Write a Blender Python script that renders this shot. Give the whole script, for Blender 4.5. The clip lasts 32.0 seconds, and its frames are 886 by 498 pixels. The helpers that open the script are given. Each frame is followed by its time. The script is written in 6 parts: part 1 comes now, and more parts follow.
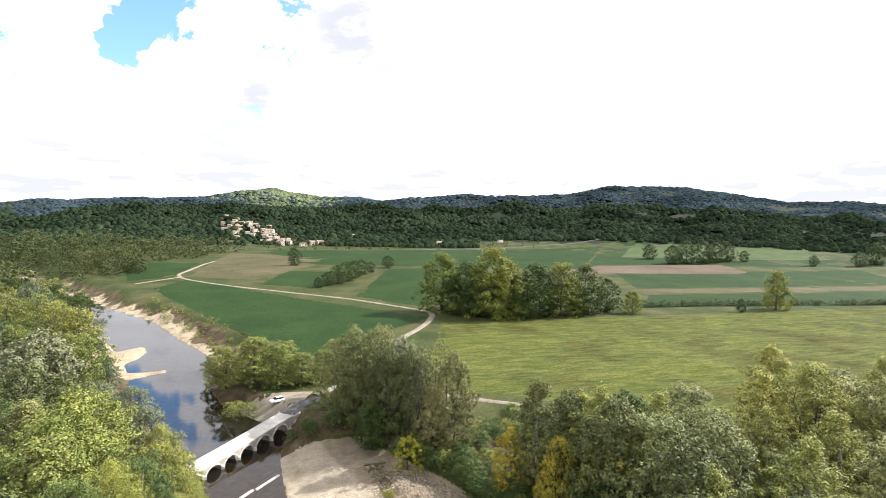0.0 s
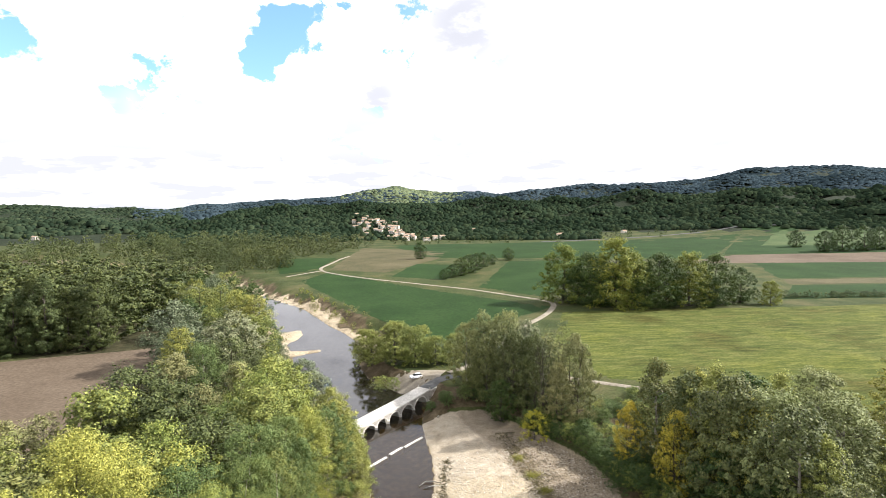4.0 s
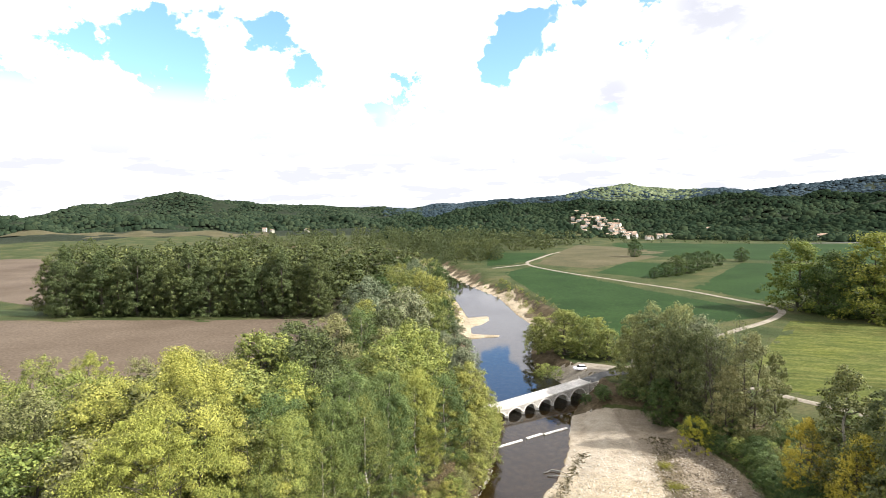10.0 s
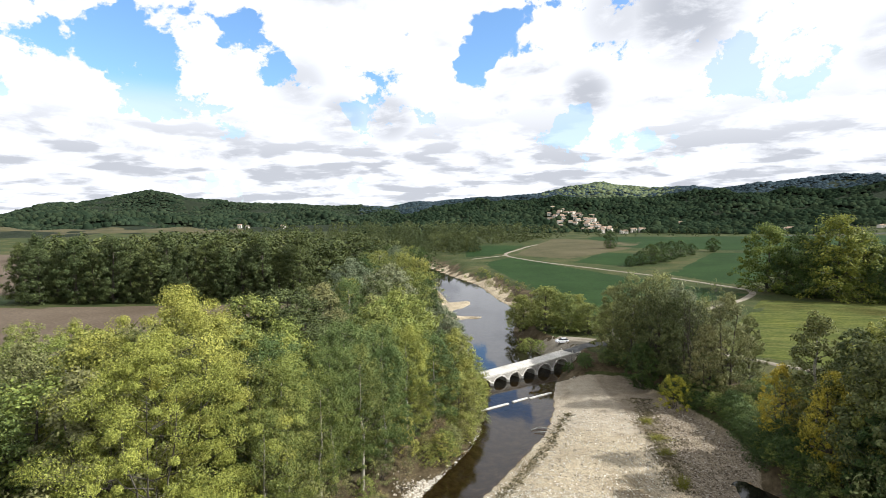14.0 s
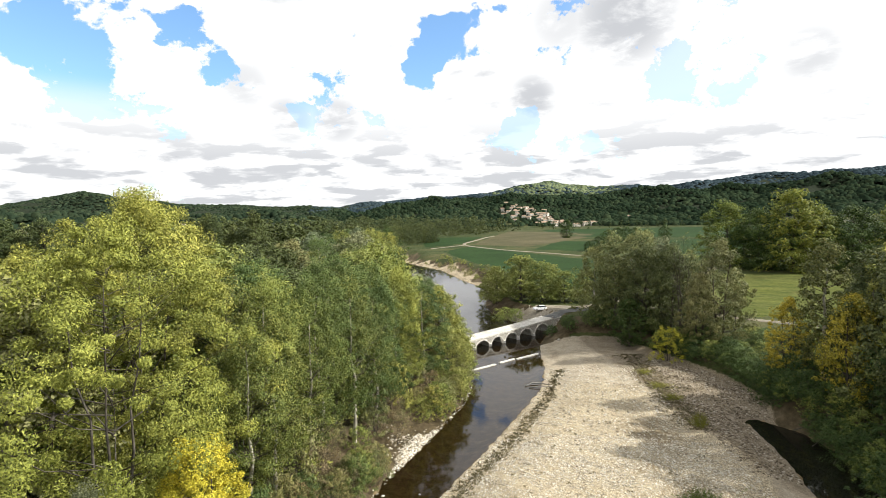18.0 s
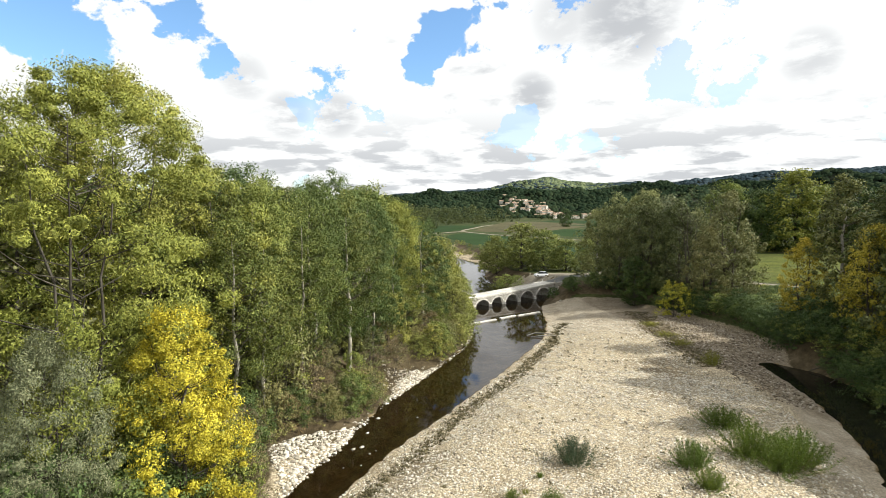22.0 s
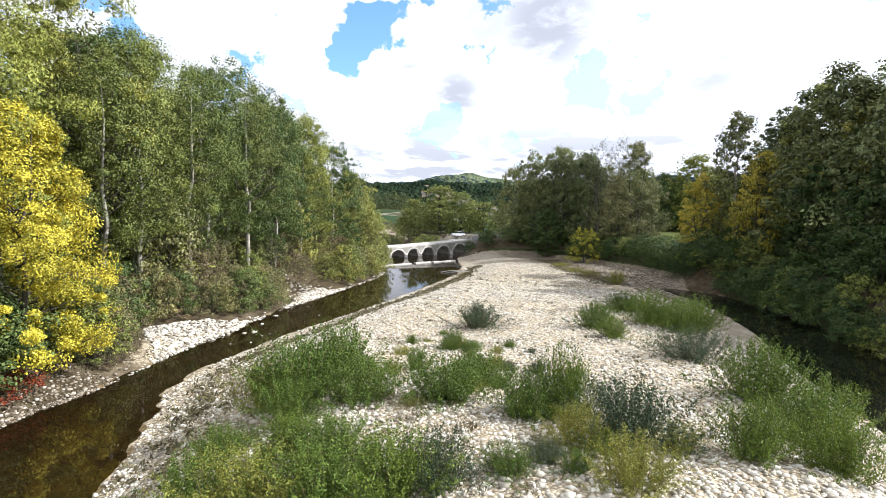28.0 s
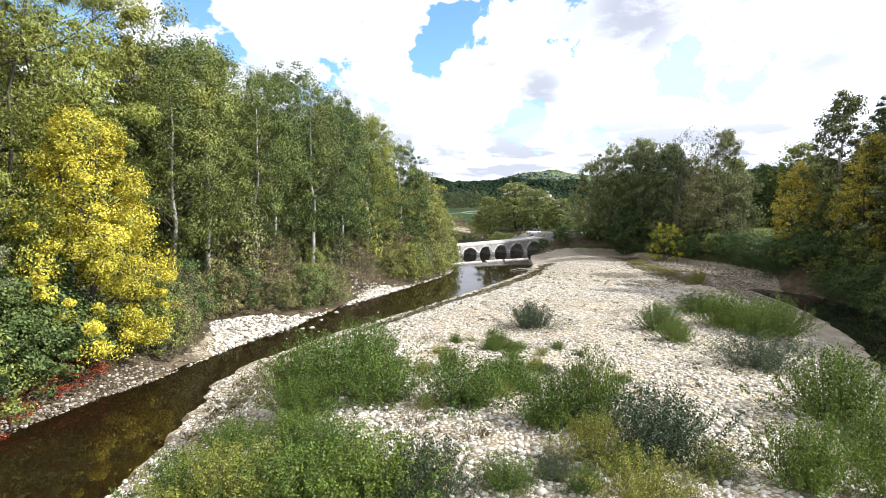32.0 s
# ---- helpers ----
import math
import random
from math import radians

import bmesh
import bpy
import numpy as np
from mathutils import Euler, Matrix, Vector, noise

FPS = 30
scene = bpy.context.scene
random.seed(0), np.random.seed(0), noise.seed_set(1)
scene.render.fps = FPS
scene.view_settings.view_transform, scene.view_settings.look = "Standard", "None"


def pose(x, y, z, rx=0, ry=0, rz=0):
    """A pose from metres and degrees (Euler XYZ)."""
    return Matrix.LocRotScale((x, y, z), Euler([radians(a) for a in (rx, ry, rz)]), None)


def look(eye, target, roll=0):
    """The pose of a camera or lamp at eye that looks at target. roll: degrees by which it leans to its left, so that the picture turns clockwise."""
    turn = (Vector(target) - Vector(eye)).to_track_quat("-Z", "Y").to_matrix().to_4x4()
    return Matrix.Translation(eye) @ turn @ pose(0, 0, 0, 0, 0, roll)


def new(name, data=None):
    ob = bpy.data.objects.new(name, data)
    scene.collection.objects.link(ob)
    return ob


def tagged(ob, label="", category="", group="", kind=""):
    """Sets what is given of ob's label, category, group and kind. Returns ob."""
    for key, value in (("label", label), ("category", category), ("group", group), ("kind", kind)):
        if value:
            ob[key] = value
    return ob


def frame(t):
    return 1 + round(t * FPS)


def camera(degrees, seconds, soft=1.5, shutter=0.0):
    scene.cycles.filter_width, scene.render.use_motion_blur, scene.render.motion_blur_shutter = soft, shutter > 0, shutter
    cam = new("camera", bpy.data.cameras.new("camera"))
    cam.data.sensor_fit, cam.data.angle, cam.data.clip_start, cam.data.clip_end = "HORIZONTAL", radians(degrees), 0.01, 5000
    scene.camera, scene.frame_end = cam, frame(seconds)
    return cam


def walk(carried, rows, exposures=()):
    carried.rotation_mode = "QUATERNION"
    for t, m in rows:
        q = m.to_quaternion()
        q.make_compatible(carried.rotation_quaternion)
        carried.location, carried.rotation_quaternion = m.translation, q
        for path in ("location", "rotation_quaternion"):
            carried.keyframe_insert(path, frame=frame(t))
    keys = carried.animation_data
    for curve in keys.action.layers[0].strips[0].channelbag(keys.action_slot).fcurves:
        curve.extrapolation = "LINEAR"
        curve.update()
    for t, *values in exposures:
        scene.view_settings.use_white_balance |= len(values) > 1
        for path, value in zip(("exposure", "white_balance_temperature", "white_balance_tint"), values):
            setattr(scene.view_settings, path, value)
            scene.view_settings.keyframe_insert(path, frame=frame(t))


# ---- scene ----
cam = camera(79.06, 32.0, soft=0.6)
# seconds, eye, yaw to the left of +y, pitch up, roll
PATH = [
    (0.0, (-3.10, 5.01, 55.01), -18.69, -2.59, 1.15),
    (0.5, (-5.12, 1.13, 54.68), -19.77, -2.54, 1.05),
    (1.0, (-6.99, -2.39, 54.56), -21.90, -2.42, 0.95),
    (1.5, (-8.50, -5.13, 54.60), -22.00, -2.45, 0.85),
    (2.0, (-9.63, -7.07, 54.50), -22.18, -2.52, 0.75),
    (2.5, (-9.93, -8.12, 54.61), -22.58, -2.65, 0.62),
    (3.0, (-9.14, -8.38, 55.39), -7.80, -3.32, -0.35),
    (3.5, (-8.11, -8.51, 55.76), -5.88, -3.41, -0.80),
    (5.5, (-4.59, -3.33, 51.84), -6.37, -3.16, 0.79),
    (6.0, (-1.98, -2.78, 51.28), -1.68, -3.28, 0.39),
    (6.5, (0.85, -2.44, 50.84), 2.81, -3.32, 0.63),
    (7.0, (3.63, -2.36, 50.47), 6.50, -3.33, 0.14),
    (7.5, (6.19, -2.47, 50.29), 9.30, -3.34, 0.43),
    (8.0, (8.20, -2.84, 50.05), 12.99, -3.15, -0.46),
    (8.5, (9.66, -3.26, 49.89), 17.90, -3.16, -0.24),
    (9.0, (10.62, -3.61, 49.94), 17.95, -3.16, -0.27),
    (9.5, (11.20, -3.88, 50.10), 17.96, -3.25, -0.21),
    (10.0, (11.44, -4.18, 49.96), 17.96, -3.21, -0.31),
    (10.5, (11.41, -4.46, 49.46), 17.98, -3.25, -0.19),
    (11.0, (11.17, -4.65, 48.71), 17.97, -3.34, -0.23),
    (11.5, (10.85, -4.83, 47.85), 17.91, -3.30, -0.29),
    (12.0, (10.70, -5.08, 46.87), 17.69, -3.30, -0.38),
    (12.5, (10.73, -5.52, 45.73), 17.20, -3.23, -0.38),
    (13.0, (10.73, -6.25, 44.24), 16.32, 7.37, 0.22),
    (13.5, (10.44, -6.83, 43.33), 15.37, 5.76, 0.33),
    (14.0, (9.79, -7.20, 42.85), 15.45, -3.28, -0.46),
    (14.5, (8.89, -7.49, 41.97), 15.33, 6.24, 0.38),
    (15.0, (7.82, -7.48, 41.21), 16.12, -3.36, -0.52),
    (15.5, (6.80, -7.25, 40.20), 16.92, -3.40, -0.45),
    (17.5, (2.28, -1.79, 32.05), 10.25, -0.26, -1.65),
    (18.0, (1.32, -0.98, 31.56), 10.23, -3.12, -1.05),
    (18.5, (0.69, -0.68, 30.64), 10.14, -3.26, -0.99),
    (19.0, (0.37, -0.50, 29.49), 10.15, -3.28, -0.86),
    (19.5, (0.07, -0.30, 28.27), 10.09, -3.29, -0.86),
    (20.0, (0.00, 0.01, 27.05), 10.09, -3.32, -0.78),
    (20.5, (-0.06, 0.41, 25.81), 10.03, -3.35, -0.77),
    (21.0, (0.06, 0.72, 24.61), 10.09, -3.37, -0.73),
    (21.5, (0.05, 1.23, 23.24), 10.05, -3.36, -0.60),
    (22.0, (0.15, 2.21, 21.70), 10.00, -3.48, -0.28),
    (22.5, (0.11, 3.15, 19.96), 9.36, -3.49, -0.11),
    (23.0, (0.34, 3.49, 17.78), 9.34, -3.15, 0.03),
    (23.5, (0.93, 3.56, 15.76), 9.43, -1.37, -0.05),
    (24.0, (1.40, 3.64, 13.85), 9.36, 2.95, -0.63),
    (24.5, (1.23, 4.27, 13.23), 9.21, -1.66, 0.25),
    (25.0, (1.12, 4.60, 12.78), 9.07, -3.52, 0.59),
    (25.5, (1.23, 4.83, 12.14), 9.08, -3.71, 0.74),
    (27.5, (1.46, 3.99, 10.75), 8.71, -4.00, 0.77),
    (28.0, (1.35, 4.29, 10.68), 1.63, -3.85, 1.48),
    (28.5, (1.42, 4.03, 10.71), 7.79, -3.99, 0.63),
    (29.0, (1.56, 3.74, 10.74), 11.65, -4.13, 0.60),
    (29.5, (1.73, 3.91, 10.67), 11.86, -4.19, 0.65),
    (30.0, (1.98, 4.32, 10.55), 11.74, -4.26, 0.72),
    (30.5, (2.35, 4.69, 10.51), 11.46, -4.27, 0.71),
    (31.0, (2.81, 5.01, 10.52), 11.14, -4.22, 0.58),
    (31.5, (3.30, 5.36, 10.53), 10.66, -4.18, 0.61),
    (32.0, (3.72, 5.64, 10.53), 10.45, -4.19, 0.69),
]


def aim(eye, yaw, pitch, roll):
    a, b = radians(yaw), radians(pitch)
    ahead = Vector((-math.sin(a) * math.cos(b), math.cos(a) * math.cos(b), math.sin(b)))
    return look(eye, Vector(eye) + ahead * 10, roll)


# seconds, stops, white balance
EXPOSURE = [(0, 0.94, 6300, 14), (12.4, 0.94, 6300, 14), (13.0, 0.15, 5900, 12), (13.5, 0.15, 5900, 12), (14.0, 0.41, 6150, 11), (14.5, 0.16, 5950, 11), (15.0, 0.42, 6300, 10),
            (17.5, 0.40, 6400, 9), (18.0, 0.52, 6500, 9), (21.5, 0.46, 6500, 8), (23.0, 0.38, 6400, 7), (24.0, 0.33, 6300, 7), (25.0, 0.56, 6450, 10), (28.0, 0.68, 5850, 13), (32.0, 0.68, 5850, 13)]
walk(cam, [(t, aim(e, y, p, r)) for t, e, y, p, r in PATH], exposures=EXPOSURE)

# ---- light ----
SUN_AZ, SUN_EL = 85.0, 38.0      # degrees from +y towards +x, and above the horizon


def sun_and_sky():
    az, el = radians(SUN_AZ), radians(SUN_EL)
    way = Vector((math.sin(az) * math.cos(el), math.cos(az) * math.cos(el), math.sin(el)))
    lamp = bpy.data.lights.new("sun", "SUN")
    lamp.energy, lamp.angle, lamp.color = 5.0, radians(0.6), (1.0, 0.965, 0.90)
    ob = new("sun", lamp)
    ob.matrix_world = look(way * 500, (0, 0, 0))
    world = bpy.data.worlds.new("sky")
    scene.world = world
    world.use_nodes = True
    nt = world.node_tree
    n, l = nt.nodes, nt.links
    n.clear()
    out = n.new("ShaderNodeOutputWorld")
    back = n.new("ShaderNodeBackground")
    back.inputs["Strength"].default_value = 0.052
    sky = n.new("ShaderNodeTexSky")
    sky.sky_type, sky.sun_disc = "NISHITA", False
    sky.sun_elevation, sky.sun_rotation = el, az
    sky.air_density, sky.dust_density, sky.ozone_density = 1.0, 0.6, 1.5
    co = n.new("ShaderNodeTexCoord")
    # clouds lie on a level layer: the direction is divided by its height
    sep = n.new("ShaderNodeSeparateXYZ")
    l.new(co.outputs["Generated"], sep.inputs[0])
    up = n.new("ShaderNodeMath")
    up.operation = "MAXIMUM"
    up.inputs[1].default_value = 0.0
    l.new(sep.outputs["Z"], up.inputs[0])
    add = n.new("ShaderNodeMath")
    add.inputs[1].default_value = 0.24
    l.new(up.outputs[0], add.inputs[0])
    inv = n.new("ShaderNodeMath")
    inv.operation = "DIVIDE"
    inv.inputs[0].default_value = 1.0
    l.new(add.outputs[0], inv.inputs[1])
    flat = n.new("ShaderNodeVectorMath")
    flat.operation = "SCALE"
    l.new(co.outputs["Generated"], flat.inputs[0])
    l.new(inv.outputs[0], flat.inputs["Scale"])

    def cloud(scale, detail, offset, tall=1.0, rough=0.56, twist=0.2, way_in=None):
        mp = n.new("ShaderNodeMapping")
        mp.inputs["Location"].default_value = offset
        mp.inputs["Scale"].default_value = (1.0, 1.0, tall)
        l.new(way_in or flat.outputs[0], mp.inputs[0])
        nz = n.new("ShaderNodeTexNoise")
        nz.inputs["Scale"].default_value, nz.inputs["Detail"].default_value = scale, detail
        nz.inputs["Roughness"].default_value = rough
        nz.inputs["Distortion"].default_value = twist
        l.new(mp.outputs[0], nz.inputs["Vector"])
        return nz.outputs["Fac"]

    def spread(value, lo, hi):
        mr = n.new("ShaderNodeMapRange")
        mr.interpolation_type = "SMOOTHSTEP"
        mr.inputs["From Min"].default_value, mr.inputs["From Max"].default_value = lo, hi
        l.new(value, mr.inputs["Value"])
        return mr.outputs[0]

    def sums(kind, a, b):
        m = n.new("ShaderNodeMath")
        m.operation = kind
        for k, v in enumerate((a, b)):
            if isinstance(v, float):
                m.inputs[k].default_value = v
            else:
                l.new(v, m.inputs[k])
        return m.outputs[0]

    def lobe(l_az, l_el, wide):
        la, le = radians(l_az), radians(l_el)
        dot = n.new("ShaderNodeVectorMath")
        dot.operation = "DOT_PRODUCT"
        l.new(co.outputs["Generated"], dot.inputs[0])
        dot.inputs[1].default_value = (math.sin(la) * math.cos(le), math.cos(la) * math.cos(le), math.sin(le))
        return spread(dot.outputs["Value"], math.cos(radians(wide)), 1.0)

    # heaps of cumulus, with blue gaps between them: azimuth, elevation and half width in degrees, depth
    heap = sums("SUBTRACT", sums("MULTIPLY", cloud(6.5, 12, (3.4, 1.2, 0.0), 1.25, 0.62, 0.1, co.outputs["Generated"]), 1.75), 0.375)
    for g_az, g_el, wide, deep in ((-50, 17, 6, 0.16), (-43.5, 14.6, 6, 0.18), (-34, 16, 5, 0.22), (-27.5, 19.5, 2.5, 0.2), (-9.5, 18.6, 4.4, 0.19), (-10, 24.5, 5.5, -0.3), (-50, 24, 7, -0.25), (-12, 15.8, 3.5, 0.2), (-4.5, 15.5, 3.5, 0.14),
                                   (16.5, 17, 4.5, 0.18), (12.5, 13.8, 4, 0.16), (19, 13.4, 4.5, 0.2), (-2.6, 9.7, 3.5, 0.18), (-58, 30, 8, 0.2), (-34, 29.5, 4.5, 0.26), (-29, 28, 3.5, 0.2), (20, 29, 6, 0.24), (24, 25, 4, 0.2), (53, 20, 6, 0.09)):
        heap = sums("SUBTRACT", heap, sums("MULTIPLY", lobe(g_az, g_el, wide), deep))
    cover = spread(heap, 0.27, 0.335)
    # thin haze over the gaps low down and towards the sun
    veil = sums("MAXIMUM", spread(sep.outputs["X"], 0.02, 0.16), spread(sep.outputs["Z"], 0.23, 0.18))
    cover = sums("MAXIMUM", cover, sums("MULTIPLY", veil, 0.5))
    # thick middles and level bases are grey, the rims stay white
    base = sums("MULTIPLY", spread(cloud(2.2, 6, (8.4, 5.2, 1.0), 3.0, 0.55), 0.56, 0.74), spread(heap, 0.42, 0.6))
    for g_az, g_el, wide, deep in ((8.5, 19.2, 6, 0.95), (2.5, 19.4, 4, 0.5), (-0.6, 12.2, 3, 0.9), (24, 13.5, 3, 0.6), (-21, 10.4, 3, 0.7), (-26, 10.2, 3, 0.7), (-30, 13.5, 3, 0.5)):
        base = sums("MAXIMUM", base, sums("MULTIPLY", sums("MULTIPLY", lobe(g_az, g_el, wide), deep), spread(cloud(6.0, 8, (2.4, 7.2, 3.0), 2.2, 0.6), 0.32, 0.58)))
    bars = sums("MULTIPLY", spread(cloud(3.0, 5, (1.7, 9.2, 4.0), 5.0, 0.55), 0.48, 0.60), spread(sep.outputs["Z"], 0.22, 0.09))
    upper = sums("MULTIPLY", spread(cloud(3.4, 7, (5.1, 3.3, 2.0), 1.6, 0.6), 0.50, 0.68), spread(sep.outputs["Z"], 0.34, 0.42))
    base = sums("MAXIMUM", base, upper)
    shade = sums("MAXIMUM", base, sums("MULTIPLY", bars, 0.85))
    tone = n.new("ShaderNodeMix")
    tone.data_type = "RGBA"
    tone.inputs["A"].default_value = (15.3, 15.3, 15.4, 1)
    tone.inputs["B"].default_value = (8.2, 8.4, 8.9, 1)
    l.new(shade, tone.inputs["Factor"])
    mix = n.new("ShaderNodeMix")
    mix.data_type = "RGBA"
    l.new(cover, mix.inputs["Factor"])
    gain = n.new("ShaderNodeMix")
    gain.data_type, gain.blend_type = "RGBA", "MULTIPLY"
    gain.inputs["Factor"].default_value = 1.0
    gain.inputs["B"].default_value = (2.5, 3.0, 3.35, 1)
    l.new(sky.outputs[0], gain.inputs["A"])
    l.new(gain.outputs["Result"], mix.inputs["A"])
    l.new(tone.outputs["Result"], mix.inputs["B"])
    l.new(mix.outputs["Result"], back.inputs[0])
    l.new(back.outputs[0], out.inputs[0])


sun_and_sky()

# ---- terrain ----
# the river: x, y and half width of the water along its middle, from below the bar to the far bend
RIVER = [(10, -300, 8), (-4, -80, 6), (-11, -20, 5), (-14, 6, 4.0), (-15.3, 20, 3.9), (-16.4, 25, 4.0), (-17.0, 30, 3.1), (-17.4, 34, 1.9), (-17.4, 38, 1.8), (-16.8, 43, 2.3), (-15.8, 48, 2.4), (-15.0, 53, 3.1), (-13.4, 60, 3.9), (-10.9, 70, 4.4), (-8.9, 78, 4.7),
         (-6.6, 88, 5.1), (-5, 100, 6.5), (-5.5, 112, 7.5), (-8, 130, 9), (-10, 146, 13), (-17, 159, 11), (-24, 172, 10), (-28, 186, 10.5), (-31, 200, 12), (-33, 214, 13.5), (-36, 230, 14.5), (-42, 247, 14),
         (-50, 266, 13), (-61, 294, 13.5), (-72, 320, 14), (-100, 368, 12), (-135, 428, 13), (-166, 475, 11), (-230, 550, 9), (-330, 620, 9), (-450, 680, 9)]
SIDE = [(33.4, 85.5, 1.5), (35.2, 81, 3.1), (36.2, 74, 3.9), (35.6, 65, 3.9), (33.4, 54, 3.9), (30.6, 44, 4.4), (27, 25, 5), (20, -10, 6), (10, -50, 5), (2, -80, 5)]
BAR = [(-14, 6), (-15.2, 20), (-16.3, 30), (-16.9, 37), (-16.7, 43), (-15.4, 52), (-14.3, 62), (-10, 76), (-7, 88), (-5, 100), (-5.5, 112), (-5, 124), (0, 132), (9, 136), (20, 136), (28, 119), (33, 110), (36, 101),
       (37, 91), (35, 82), (35, 76), (34.5, 65), (31.5, 54), (29, 44), (27, 25), (20, -10), (10, -50), (2, -80), (-4, -80), (-11, -20)]


def to_line(x, y, line):
    """Distance from the edge of a stream given as x, y, half width (below 0: in the water), and on which side (right: 1)."""
    best = np.full(x.shape, 1e9)
    side = np.ones(x.shape)
    for (ax, ay, aw), (bx, by, bw) in zip(line, line[1:]):
        dx, dy = bx - ax, by - ay
        u = np.clip(((x - ax) * dx + (y - ay) * dy) / (dx * dx + dy * dy), 0, 1)
        d = np.hypot(x - ax - u * dx, y - ay - u * dy) - (aw + u * (bw - aw))
        s = np.where((x - ax) * dy - (y - ay) * dx > 0, 1.0, -1.0)
        near = d < best
        best, side = np.where(near, d, best), np.where(near, s, side)
    return best, side


def inside(x, y, poly):
    hit = np.zeros(x.shape, bool)
    for (ax, ay), (bx, by) in zip(poly, poly[1:] + poly[:1]):
        cross = (ay > y) != (by > y)
        with np.errstate(divide="ignore", invalid="ignore"):
            hit ^= cross & (x < (bx - ax) * (y - ay) / (by - ay if by != ay else 1e-9) + ax)
    return hit


def depth_in(x, y, poly):
    """Distance from the outline of poly, positive inside."""
    d = np.full(x.shape, 1e9)
    for (ax, ay), (bx, by) in zip(poly, poly[1:] + poly[:1]):
        dx, dy = bx - ax, by - ay
        u = np.clip(((x - ax) * dx + (y - ay) * dy) / (dx * dx + dy * dy), 0, 1)
        d = np.minimum(d, np.hypot(x - ax - u * dx, y - ay - u * dy))
    return np.where(inside(x, y, poly), d, -d)


def ease(v, lo, hi):
    u = np.clip((v - lo) / (hi - lo), 0, 1)
    return u * u * (3 - 2 * u)


def wave(x, y, size, seed):
    """Cheap smooth unevenness of about -1 to 1."""
    a = x / size * 6.283 + seed
    b = y / size * 6.283 + seed * 1.7
    return (np.sin(a + 1.3 * np.sin(b * 0.7)) + np.sin(b * 1.1 + 1.1 * np.sin(a * 0.83 + 2)) + np.sin((a + b) * 0.61 + seed)) / 3


# skylines: degrees from +y, and degrees above the level of the first eye point
NEAR_AZ = [-180, -75, -48, -30, -21, -18.5, -16, -12, -8, -4, 0, 7.6, 14, 21, 26, 31, 36, 41, 47, 52, 58, 80, 180]
NEAR_EL = [0.3, 0.3, 0.2, 0.1, 0.0, 0.25, 0.9, 1.55, 1.6, 1.75, 1.7, 1.75, 1.95, 2.0, 2.3, 2.25, 2.5, 2.35, 2.1, 1.7, 1.1, 0.6, 0.3]
FAR_AZ = [-180, -90, -60, -57, -52, -48.5, -43.8, -40.5, -37, -31, -26.5, -21.8, -12.8, -5, 0.8, 5.5, 9.7, 12, 15, 19.5, 25, 31, 35.5, 39, 43, 47, 51, 56, 75, 180]
FAR_EL = [0.75, 0.35, -0.05, 0.15, 1.2, 1.9, 2.95, 1.8, 1.8, 1.65, 1.35, 1.2, 2.0, 2.55, 3.55, 2.85, 2.95, 2.55, 2.9, 3.1, 3.2, 3.65, 4.35, 4.35, 4.15, 3.7, 2.85, 2.85, 1.3, 0.65]


def spit(x, y):
    """Above 0 on the gravel spits that reach into the river upstream."""
    a = 1 - np.hypot((x + 49) / 15, (y - 215 - 0.2 * (x + 49) + 1.2 * np.sin(x * 0.4)) / 3.4)
    b = 1 - np.hypot((x + 56) / 8, (y - 243 - 0.9 * (x + 56)) / 15)
    return np.maximum(a, b) + 0.12 * wave(x, y, 7, 4.0)


